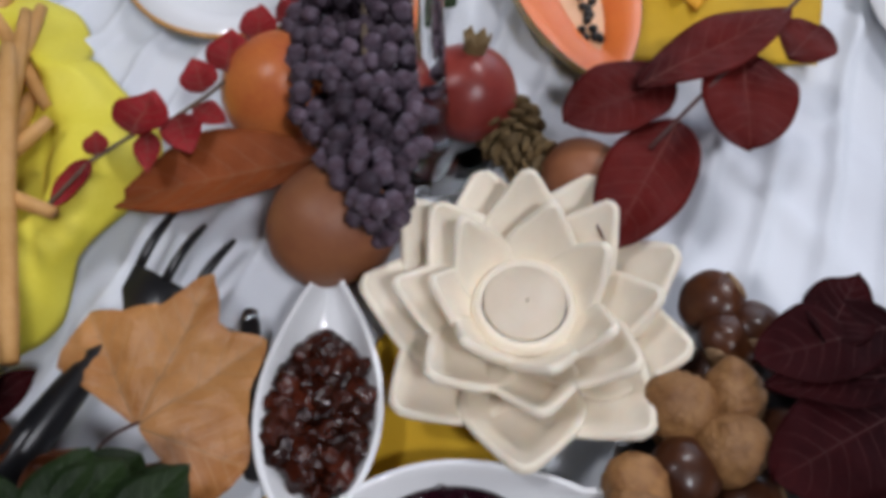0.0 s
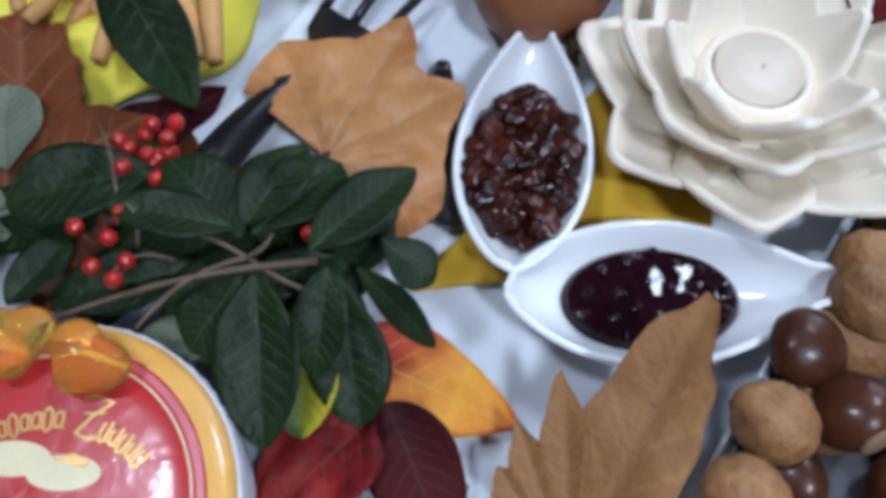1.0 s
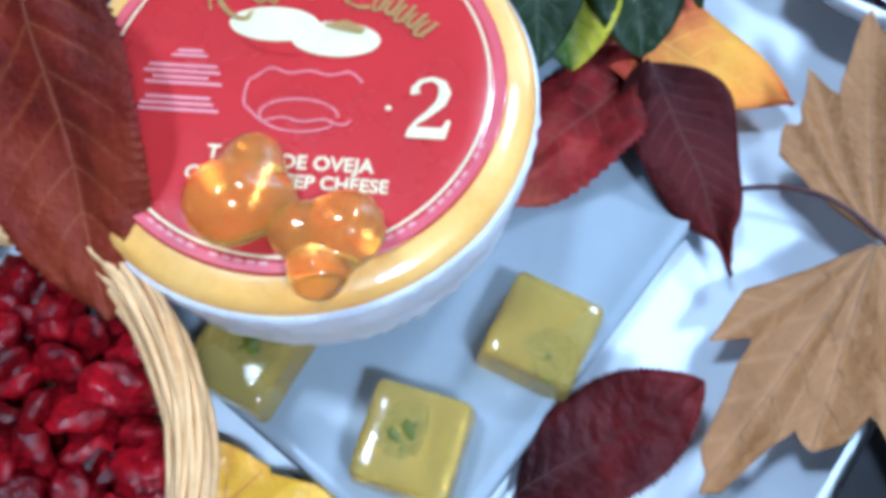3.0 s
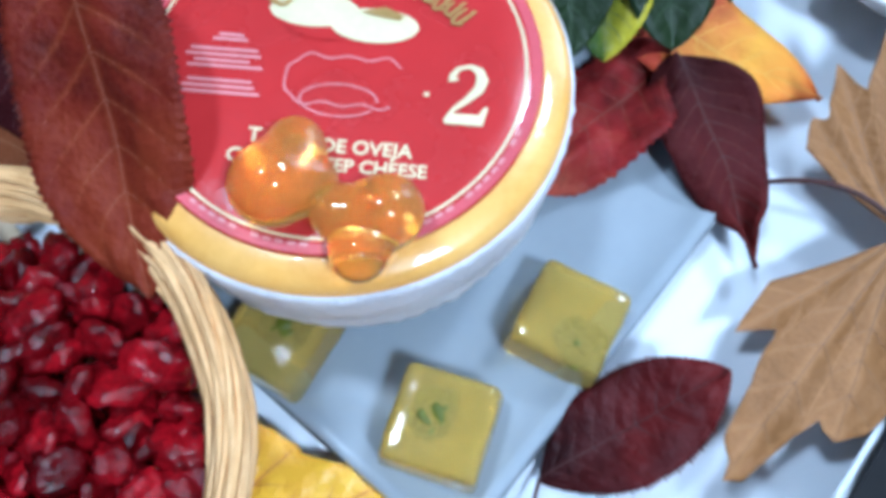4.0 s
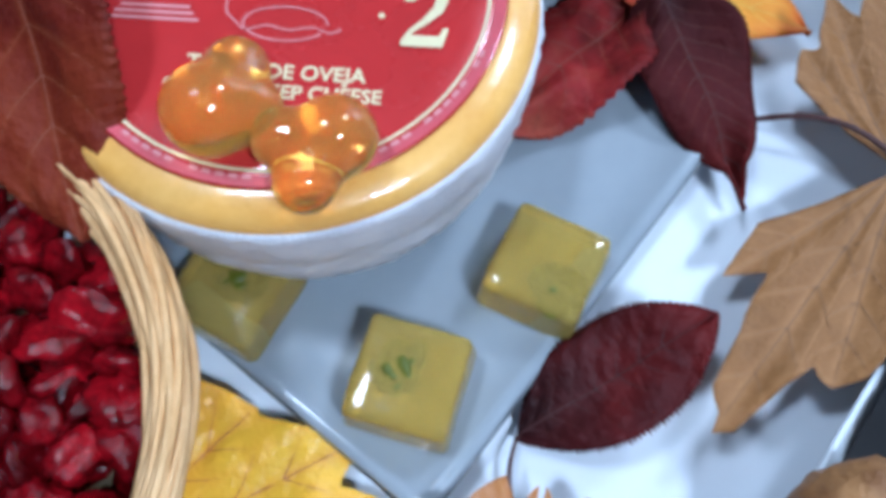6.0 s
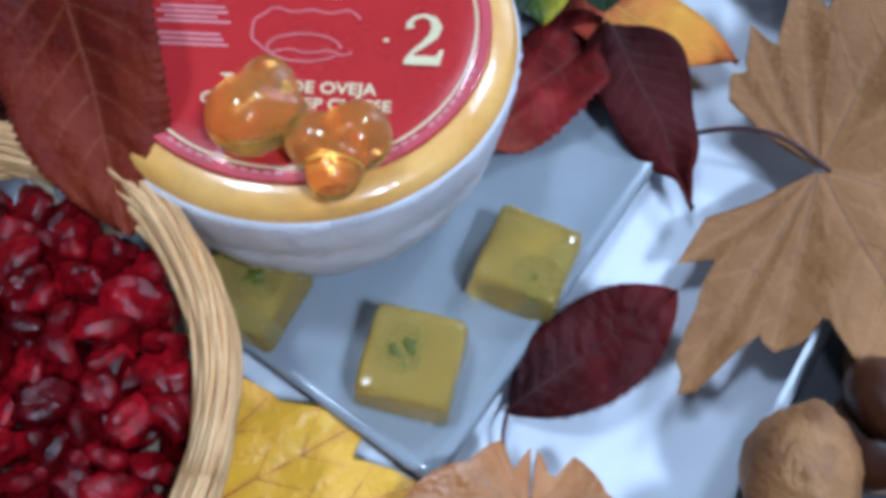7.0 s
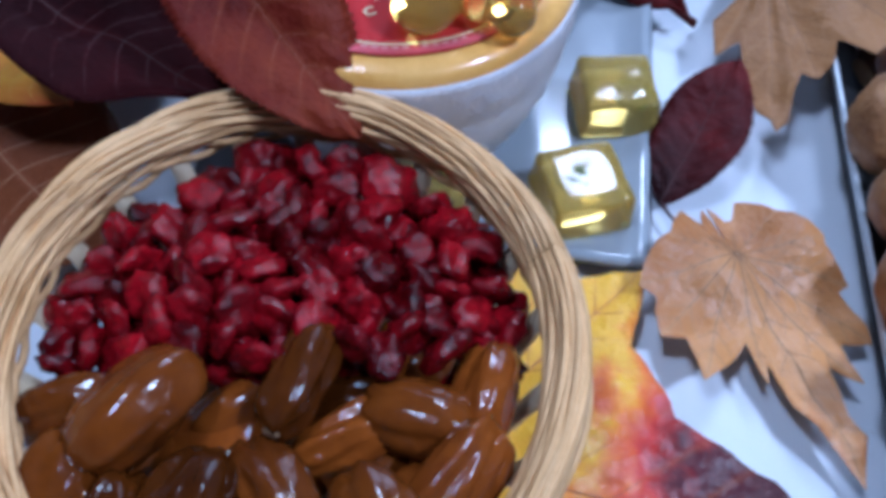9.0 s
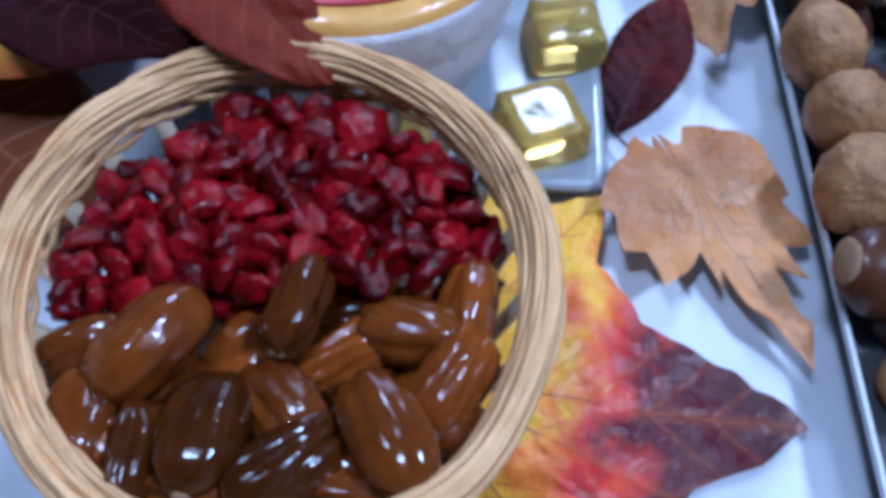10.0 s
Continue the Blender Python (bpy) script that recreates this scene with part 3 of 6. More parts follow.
north = tagged(part("wall_north", join([box(R0, R1, RZ0, WX0, R1 + 0.15, RZ1), box(WX1, R1, RZ0, R1, R1 + 0.15, RZ1), box(WX0, R1, RZ0, WX1, R1 + 0.15, WZ0), box(WX0, R1, WZ1, WX1, R1 + 0.15, RZ1)]), M["wall"], smooth=False),
               "pale painted wall with a window opening", "wall", kind="structure")
win = thing("window_1", "wide window in the pale wall", "window", kind="structure")
for b in ((WX0, R1 + 0.05, WZ0, WX1, R1 + 0.1, WZ0 + 0.05), (WX0, R1 + 0.05, WZ1 - 0.05, WX1, R1 + 0.1, WZ1), (WX0, R1 + 0.05, WZ0 + 0.05, WX0 + 0.05, R1 + 0.1, WZ1 - 0.05), (WX1 - 0.05, R1 + 0.05, WZ0 + 0.05, WX1, R1 + 0.1, WZ1 - 0.05)):
    part("window_frame", box(*b, 0.003), M["porcelain"], win)
pane = part("pane", box(WX0 + 0.05, R1 + 0.07, WZ0 + 0.05, WX1 - 0.05, R1 + 0.076, WZ1 - 0.05), M["glass"], win)
pane.visible_shadow = False
for lx, ly, sx in ((0.82, 1.30, 0.20), (-0.72, 0.10, 0.12), (0.80, -0.80, 0.15)):
    panel = thing("ceiling_light", "square white ceiling light panel", "ceiling light", "ceiling lights")
    part("frame", box(lx - sx - 0.02, ly - sx - 0.02, 1.975, lx + sx + 0.02, ly + sx + 0.02, 1.998, 0.003), M["porcelain"], panel)
    part("diffuser", box(lx - sx, ly - sx, 1.968, lx + sx, ly + sx, 1.974), M["lamp_panel"], panel)

# ---- the cheese on its plate ----
PC = Vector((-0.1160, -0.1100, 0))
PA = Vector((0.440, 0.898, 0)).normalized()
PB = Vector((-PA.y, PA.x, 0))


def square_plate():
    m = Matrix((PA, PB, Vector((0, 0, 1)))).transposed().to_4x4()
    m.translation = PC
    ob = thing("square_plate", "square grey-blue glazed plate under a cheese wheel", "plate", at=m)
    sx = sy = 0.158

    def top(x, y):
        e = min(x, y, sx - x, sy - y)
        return 0.0062 + 0.0045 * max(0.0, 1 - e / 0.013) ** 1.6
    bm = grid(0, sx, 0, sy, 44, 44, top)
    bm.normal_update()
    bmesh.ops.solidify(bm, geom=bm.faces[:], thickness=0.004)
    bmesh.ops.recalc_face_normals(bm, faces=bm.faces[:])
    part("dish", bm, M["plate"], ob)
    part("foot", box(0.03, 0.03, -0.001, sx - 0.03, sy - 0.03, 0.0035, 0.001), M["plate"], ob)


square_plate()

CH = Vector((-0.1710, -0.0055, 0))
CH_TOP = 0.0698
TEXT_ANGLE = 8.0


def print_text(body, size, x, y, parent, material, bold=0.0):
    cu = bpy.data.curves.new("print", "FONT")
    cu.body, cu.size, cu.extrude, cu.offset, cu.align_x, cu.align_y, cu.resolution_u = body, size, 0.00005, bold, "CENTER", "CENTER", 3
    tmp = new("tmp", cu)
    me = bpy.data.meshes.new_from_object(tmp)
    bpy.data.objects.remove(tmp)
    me.materials.clear()
    me.materials.append(material)
    ob = part("lettering", me, material, parent)
    ob.location = (x, y, 0.0006)
    return ob


def flat_shape(outline, parent, material, name="print", z=0.0005):
    bm = bmesh.new()
    bm.faces.new([bm.verts.new((x, y, z)) for x, y in outline])
    return part(name, bm, material, parent, smooth=False)


def stroke(pts, width, parent, material, name="print", z=0.0006):
    bm = bmesh.new()
    rows = []
    for i, p in enumerate(pts):
        a, b = Vector(pts[max(0, i - 1)]), Vector(pts[min(len(pts) - 1, i + 1)])
        d = (b - a).normalized()
        n = Vector((-d.y, d.x)) * width / 2
        rows.append((bm.verts.new((p[0] - n.x, p[1] - n.y, z)), bm.verts.new((p[0] + n.x, p[1] + n.y, z))))
    for a, b in zip(rows, rows[1:]):
        bm.faces.new((a[0], b[0], b[1], a[1]))
    return part(name, bm, material, parent, smooth=False)


def ring(r0, r1, parent, material, name, z):
    bm = bmesh.new()
    n = 96
    a = [bm.verts.new((r0 * math.cos(2 * math.pi * k / n), r0 * math.sin(2 * math.pi * k / n), z)) for k in range(n)]
    b = [bm.verts.new((r1 * math.cos(2 * math.pi * k / n), r1 * math.sin(2 * math.pi * k / n), z)) for k in range(n)]
    for k in range(n):
        bm.faces.new((a[k], b[k], b[(k + 1) % n], a[(k + 1) % n]))
    return part(name, bm, material, parent, smooth=False)


def numeral(figure, x, y, high, parent):
    """A printed 2 with a swelling stroke and a slab foot."""
    bm = bmesh.new()
    rows = []
    for i, (px, py, w) in enumerate(figure):
        d = (Vector(figure[min(i + 1, len(figure) - 1)][:2]) - Vector(figure[max(i - 1, 0)][:2])).normalized()
        rows.append([bm.verts.new((x + high * (px + sg * d.y * w / 2), y + high * (py - sg * d.x * w / 2), 0.0007)) for sg in (-1, 1)])
    for a, b in zip(rows, rows[1:]):
        bm.faces.new((a[0], a[1], b[1], b[0]))
    foot = ((-0.29, -0.50), (0.25, -0.50), (0.31, -0.20), (0.25, -0.20), (0.19, -0.33), (-0.22, -0.33), (-0.29, -0.42))
    bm.faces.new([bm.verts.new((x + high * px, y + high * py, 0.0009)) for px, py in foot])
    return part("numeral", bm, M["cream"], parent, smooth=False)


def cheese_wheel():
    ob = thing("cheese_wheel", "small orange-rind cheese wheel, red label, white cloth sides", "cheese", at=pose(CH.x, CH.y, 0.0065, 0, 0, TEXT_ANGLE) @ Matrix.Diagonal((1.02, 1.02, 1, 1)))
    h = CH_TOP - 0.0065
    rim = [(0, h), (0.03, h + 0.0004), (0.050, h), (0.0560, h - 0.0008), (0.0582, h - 0.0028), (0.0590, h - 0.006)]
    part("rind", lathe(rim + [(0.0585, h - 0.016), (0, h - 0.016)], 96), M["rind"], ob)
    side = [(0.0580, h - 0.0050), (0.0594, h - 0.0052), (0.0598, h - 0.008), (0.0596, h - 0.016), (0.0585, h - 0.024), (0.0575, h - 0.027), (0.0580, h - 0.030), (0.0560, h - 0.040), (0.0530, h - 0.050), (0.0495, 0.004), (0.0470, 0.0), (0, 0.0)]
    bm = lathe(side, 128)
    for v in bm.verts:
        a = math.atan2(v.co.y, v.co.x)
        r = Vector((v.co.x, v.co.y, 0))
        if r.length > 0.01 and v.co.z < h - 0.006:
            k = 0.0006 * noise.noise(Vector((math.cos(a) * 9, math.sin(a) * 9, v.co.z * 250))) + 0.0003 * math.sin(a * 60 + v.co.z * 300)
            v.co += r.normalized() * k
    part("cloth_side", bm, M["wrap"], ob, "white cloth-marked side under clear film")
    disc = lathe([(0.0, 0.0003), (0.02, 0.0003), (0.04, 0.0003), (0.0508, 0.0003), (0.0512, 0.0), (0, -0.0002)], 96)
    lab = part("label", disc, M["red_label"], ob, "round red printed label")
    lab.location = (0, 0, h + 0.0006)
    ring(0.0466, 0.0473, lab, M["cream"], "ring", 0.0005)
    ring(0.0482, 0.0506, lab, M["ring_red"], "ring", 0.0004)
    flat_shape([(-0.0050 + 0.0115 * math.cos(a) - 0.003, 0.0155 + 0.0052 * math.sin(a)) for a in [i * math.pi / 18 for i in range(36)]], lab, M["cream"])
    flat_shape([(0.0080 + 0.0112 * math.cos(a), 0.0118 + 0.0052 * math.sin(a)) for a in [i * math.pi / 18 for i in range(36)]], lab, M["cream"], z=0.0007)
    stroke([(-0.0035 + 0.0125 * math.cos(a), 0.0130 + 0.0062 * math.sin(a)) for a in [3.6 + i * 0.08 for i in range(18)]], 0.0006, lab, M["red_label"], z=0.0009)
    flat_shape([(0.004, 0.0155), (0.010, 0.0175), (0.0155, 0.0150), (0.014, 0.0135), (0.008, 0.0145)], lab, M["gold"], z=0.0011)
    # gold title, as plain pen strokes on a bow
    def on_bow(f, up):
        a = radians(134 - 94 * f)
        return (math.cos(a) * (0.038 + up) + 0.003, math.sin(a) * (0.036 + up) - 0.0090)

    def pen(marks, width=0.0010, z=0.0008):
        stroke([on_bow(f, up) for f, up in marks], width, lab, M["gold"], z=z)
    pen([(0.105 + 0.055 * math.cos(a), 0.0010 + 0.0062 * math.sin(a)) for a in [0.7 + 0.25 * i for i in range(20)]], 0.0013)
    pen([(0.150, 0.0070), (0.090, 0.0084), (0.030, 0.0060), (0.000, 0.0020)], 0.0007)
    for k in range(6):
        f = 0.20 + 0.055 * k
        pen([(f + 0.020 * math.cos(a), 0.0002 + (0.0024 if k % 3 != 1 else 0.0036) * math.sin(a)) for a in [0.4 + 0.42 * i for i in range(14)]], 0.0008, 0.0008 + 0.00004 * k)
        pen([(f + 0.020, 0.0026), (f + 0.018, -0.0020), (f + 0.034, -0.0022)], 0.0008, 0.0010)
    pen([(0.555, 0.0072), (0.600, 0.0086), (0.680, 0.0084), (0.625, 0.0030), (0.575, -0.0032), (0.640, -0.0040), (0.690, -0.0028)], 0.0013)
    pen([(0.580, 0.0030), (0.625, 0.0034), (0.670, 0.0046)], 0.0008, 0.0010)
    for k in range(5):
        f = 0.715 + 0.058 * k
        pen([(f + 0.020 * math.cos(a), 0.0000 + (0.0026 if k % 2 else 0.0034) * math.sin(a)) for a in [2.4 + 0.42 * i for i in range(13)]], 0.0009, 0.0008 + 0.00004 * k)
        pen([(f + 0.016, 0.0034), (f + 0.014, -0.0030), (f + 0.034, -0.0020)], 0.0009, 0.0010)
    # pale outline drawing, a plain rounded form
    stroke([(0.0030 + 0.0150 * math.cos(a), -0.0050 + 0.0080 * math.sin(a) + 0.0014 * math.sin(3 * a) + 0.0006 * math.sin(9 * a)) for a in [0.5 + i * math.pi / 40 for i in range(66)]], 0.0004, lab, M["pale_red"])
    stroke([(0.002 + 0.0095 * math.cos(a), -0.0105 + 0.0045 * math.sin(a)) for a in [i * math.pi / 20 for i in range(38)]], 0.0004, lab, M["pale_red"])
    for k, (w, x, y) in enumerate(((0.0065, -0.0275, 0.0060), (0.009, -0.0275, 0.0046), (0.017, -0.0285, 0.0016), (0.019, -0.0285, -0.0001), (0.014, -0.0285, -0.0018), (0.019, -0.0275, -0.0034), (0.016, -0.0280, -0.0075), (0.018, -0.0280, -0.0092), (0.020, -0.0275, -0.0109))):
        stroke([(x - w / 2, y), (x + w / 2, y)], 0.0008, lab, M["pale_red"])
    figure = [(-0.21, 0.20, 0.15), (-0.235, 0.29, 0.10), (-0.16, 0.41, 0.07), (0.0, 0.465, 0.07), (0.14, 0.40, 0.13), (0.195, 0.25, 0.17), (0.15, 0.08, 0.15), (0.0, -0.10, 0.10), (-0.16, -0.25, 0.07), (-0.25, -0.38, 0.05)]
    numeral(figure, 0.0330, -0.0062, 0.0172, lab)
    stroke([(0.0225, -0.0070), (0.0238, -0.0070)], 0.0012, lab, M["cream"])
    print_text("T", 0.0052, -0.0165, -0.0218, lab, M["cream"], 0.0001)
    print_text("DE OVEJA", 0.0050, 0.0105, -0.0232, lab, M["cream"], 0.0001)
    print_text("C", 0.0050, -0.0205, -0.0275, lab, M["cream"], 0.0001)
    print_text("SHEEP CHEESE", 0.0047, 0.0105, -0.0282, lab, M["cream"], 0.0001)
    for k in range(44):
        a = radians(195 + k * 3.4)
        if k % 6 != 5:
            stroke([(0.0486 * math.cos(a + d), 0.0486 * math.sin(a + d)) for d in (-0.02, 0.0, 0.02)], 0.0010, lab, M["pale_red"], z=0.0008)
    return ob


cheese_wheel()


def gel_sweet(lobes):
    """A heart-shaped gel sweet: round lobes (x, y, z, radius) flowing into one skin."""
    c = sum((Vector(p[:3]) * p[3] for p in lobes), Vector()) / sum(p[3] for p in lobes)
    soft = 0.0016

    def inside(q):
        return -soft * math.log(sum(math.exp(-((q - Vector(p[:3])).length - p[3]) / soft) for p in lobes))
    bm = bmesh.new()
    bmesh.ops.create_icosphere(bm, subdivisions=5, radius=1)
    for v in bm.verts:
        d = v.co.normalized()
        lo, hi = 0.0, 0.04
        for _ in range(22):
            mid = (lo + hi) / 2
            if inside(c + d * mid) < 0:
                lo = mid
            else:
                hi = mid
        q = d * lo
        q.z = max(q.z, CH_TOP + 0.0014 - c.z)
        v.co = q
    for _ in range(2):
        bmesh.ops.smooth_vert(bm, verts=bm.verts[:], factor=0.5, use_axis_x=True, use_axis_y=True, use_axis_z=True)
    ob = part("gel_sweet", bm, M["amber"])
    ob.location = c
    return tagged(ob, "shiny amber heart-shaped gel sweet on the cheese", "sweet", "gel sweets on the cheese")


gel_sweet([(-0.1735, -0.0450, 0.0790, 0.0100), (-0.1715, -0.0335, 0.0775, 0.0070), (-0.1655, -0.0420, 0.0770, 0.0066)])
gel_sweet([(-0.1465, -0.0450, 0.0780, 0.0087), (-0.1500, -0.0560, 0.0775, 0.0066), (-0.1575, -0.0475, 0.0775, 0.0064)])
gel_sweet([(-0.1985, 0.0440, 0.0780, 0.0080), (-0.1865, 0.0465, 0.0780, 0.0078), (-0.1910, 0.0370, 0.0775, 0.0070)])
gel_sweet([(-0.1710, 0.0450, 0.0780, 0.0078), (-0.1600, 0.0395, 0.0780, 0.0078), (-0.1680, 0.0360, 0.0775, 0.0066)])


def jelly_cube(x, y, turn, size, herb):
    ob = thing("jelly_cube", "olive-yellow translucent jelly square with a green herb inside", "jelly", "jelly squares on the plate", at=pose(x, y, 0.0068, 0, 0, turn))
    s = size / 2
    bm = box(-s, -s, 0, s, s, 0.0165, 0.0022, 3)
    bmesh.ops.subdivide_edges(bm, edges=[e for e in bm.edges if e.calc_length() > 0.008], cuts=5, use_grid_fill=True)
    for v in bm.verts:
        k = 1 + 0.10 * (0.0165 - v.co.z) / 0.0165
        v.co.x, v.co.y = v.co.x * k + 0.0006 * noise.noise(v.co * 120), v.co.y * k
        if v.co.z > 0.01:
            v.co.z += 0.0005 * noise.noise(v.co * 150 + Vector((x * 90, 0, 0)))
    part("jelly", bm, M["jelly"], ob)
    rnd = random.Random(int(x * 1e4))
    for k in range(13):
        b = pebble(0.0054, 0.0042, 0.0014, 0.0018, 300, k, 3)
        bmesh.ops.transform(b, matrix=pose(herb[0] + rnd.uniform(-0.003, 0.003), herb[1] + rnd.uniform(-0.003, 0.003), 0.0136 + rnd.uniform(-0.0012, 0.0006), rnd.uniform(-30, 30), rnd.uniform(-30, 30), rnd.uniform(0, 360)), verts=b.verts[:])
        part("herb_leaf", b, M["mint"], ob, "green herb leaf set in the jelly")


jelly_cube(-0.0978, -0.0412, -14, 0.0268, (0.005, -0.006))
jelly_cube(-0.1270, -0.0787, -4, 0.0272, (-0.003, 0.002))
jelly_cube(-0.1790, -0.0650, -16, 0.0262, (0.002, 0.004))

# ---- basket of dried fruit ----
BC = Vector((-0.2335, -0.1215, 0))


def basket():
    ob = thing("wicker_basket", "round pale wicker basket full of dried cranberries and dates", "basket", at=pose(BC.x, BC.y - 0.0045, 0) @ Matrix.Diagonal((0.98, 1.05, 1.06, 1)))
    rnd = random.Random(5)

    def hoop(r, z, rad, wob, ph, n=72, waves=9, amp=0.0):
        pts = []
        for k in range(n + 1):
            a = 2 * math.pi * k / n
            pts.append(((r + wob * math.sin(waves * a + ph)) * math.cos(a), (r + wob * math.sin(waves * a + ph)) * math.sin(a), z + wob * math.cos(waves * a + ph) + amp * math.sin(a + ph)))
        return tube(pts, rad, 6)
    for k in range(34):
        f = (k % 17) / 16
        rr = 0.0655 + 0.0085 * f
        zz = 0.0515 + 0.0078 * math.sin(math.pi * (0.12 + 0.62 * f)) - (0.0020 if k > 16 else 0) + 0.0006 * rnd.random()
        part("rim_reed", hoop(rr, zz, 0.0007 + 0.0003 * rnd.random(), 0.0007 + 0.0006 * rnd.random(), k * 1.3, 96, 4 + k % 5, 0.0005), M["reed"], ob)
    for k in range(2):
        part("band_reed", hoop(0.0668, 0.0490 - 0.0022 * k, 0.0011, 0.0009, math.pi * (k % 2), 120, 22), M["reed"], ob)
    for k in range(6):
        part("base_reed", hoop(0.0555 - 0.001 * k, 0.0135 - 0.002 * k, 0.0011, 0.0009, math.pi * (k % 2), 120, 22), M["reed"], ob)
    part("base", lathe([(0, 0.0055), (0.03, 0.0055), (0.053, 0.0060), (0.055, 0.0035), (0.05, 0.0015), (0, 0.0015)], 48), M["spoke"], ob)
    for k in range(22):
        a = 2 * math.pi * (k + 0.5) / 22
        prof = [(0.047, 0.0040), (0.0555, 0.0090), (0.0590, 0.0200), (0.0625, 0.0320), (0.0655, 0.0420), (0.0690, 0.0530)]
        bm = bmesh.new()
        rows = []
        for r, z in prof:
            c = Vector((r * math.cos(a), r * math.sin(a), z))
            t = Vector((-math.sin(a), math.cos(a), 0)) * 0.0029
            o = Vector((math.cos(a), math.sin(a), 0.2)) * 0.0006
            rows.append([bm.verts.new(p) for p in (c - t - o, c + t - o, c + t + o, c - t + o)])
        for p, q in zip(rows, rows[1:]):
            for j in range(4):
                bm.faces.new((p[j], p[(j + 1) % 4], q[(j + 1) % 4], q[j]))
        bm.faces.new(rows[0])
        bm.faces.new(rows[-1][::-1])
        bmesh.ops.recalc_face_normals(bm, faces=bm.faces[:])
        part("spoke", bm, M["spoke"], ob)
    return ob


basket()
FAR = Vector((0.29, 0.957, 0))


def cranberry_mesh(seed):
    rnd = random.Random(seed)
    fold = rnd.uniform(0.30, 0.60)

    def shape(p):
        q = p + 0.35 * Vector((noise.noise(p * 1.7 + Vector((seed, 1, 0))), noise.noise(p * 1.7 + Vector((seed, 5, 0))), 0))
        return 1 - fold * math.exp(-((q.y * 2.4) ** 2) - (1 - p.z) * 1.1) - 0.8 * fold * math.exp(-((q.x * 2.6 + 0.4) ** 2) - (1 + p.z) * 1.2) + 0.16 * noise.noise(p * 2.0 + Vector((seed * 2.3, 0, 0)))
    bm = pebble(rnd.uniform(0.0066, 0.0086), rnd.uniform(0.0052, 0.0068), rnd.uniform(0.0035, 0.0048), 0.0014, 420, seed, 3, shape)
    return finish(bm, "cranberry", M["cranberry"])


def fruit_top(x, y):
    """Height of the heap of fruit."""
    d = math.hypot(x - BC.x, y - BC.y) / 0.066
    return 0.0445 + 0.0125 * (1 - d * d)


def cranberries():
    rnd = random.Random(11)
    meshes = [cranberry_mesh(k) for k in range(9)]
    for layer, count in ((0, 180), (1, 200)):
        placed = []
        for _ in range(9000):
            if len(placed) >= count:
                break
            a, r = rnd.uniform(0, 2 * math.pi), 0.0590 * math.sqrt(rnd.random())
            p = Vector((BC.x + r * math.cos(a), BC.y + 0.96 * r * math.sin(a), 0))
            along = (p - BC).dot(FAR)
            if along < -0.010 + 0.006 * noise.noise(p * 60):
                continue
            if any((p - q).length < (0.0077 if layer else 0.0076) for q in placed):
                continue
            placed.append(p)
            ob = part("dried_cranberry", meshes[rnd.randrange(9)], M["cranberry"])
            z = fruit_top(p.x, p.y) - (0.000 if layer else 0.0062) + rnd.uniform(-0.003, 0.003)
            ob.matrix_world = pose(p.x, p.y, z, rnd.uniform(-75, 75), rnd.uniform(-55, 55), rnd.uniform(0, 360)) @ Matrix.Scale(rnd.uniform(0.82, 1.14), 4)
            tagged(ob, "wrinkled dark red dried cranberry heaped in the basket", "cranberry", "dried cranberries in the basket")


cranberries()


def date_mesh(seed):
    rnd = random.Random(seed)
    w, worn = rnd.uniform(0.0094, 0.0106), (0.9, 1.8, 1.2, 2.2, 1.5)[seed % 5]

    def shape(p):
        return 1 + 0.06 * p.x + 0.05 * noise.noise(p * 1.6 + Vector((seed * 3.1, 0, 0)))
    bm = pebble(0.0168, w, w * 0.9, 0.0, 1, seed, 4, shape)
    for v in bm.verts:
        t = max(-0.999, min(0.999, v.co.x / 0.0180))
        g = (1 - abs(t) ** 2.9) ** 0.5 / max(0.05, (1 - t * t) ** 0.5)
        v.co.y, v.co.z = v.co.y * g * 0.97, v.co.z * g * 0.97
        a = math.atan2(v.co.z, v.co.y)
        k = 0.0016 * noise.noise(Vector((v.co.x * 45, math.cos(a) * 1.8 + seed, math.sin(a) * 1.8))) - 0.0009 * max(0.0, noise.noise(Vector((v.co.x * 50 + 9, math.cos(a) * 4.5 + seed, math.sin(a) * 4.5)))) ** 0.6
        k += 0.00020 * math.sin(9 * a + 3 * noise.noise(Vector((v.co.x * 90, seed, 0)))) * (1 - t ** 4)
        v.co += v.normal * k * worn
    return finish(bm, "date", M["date"])


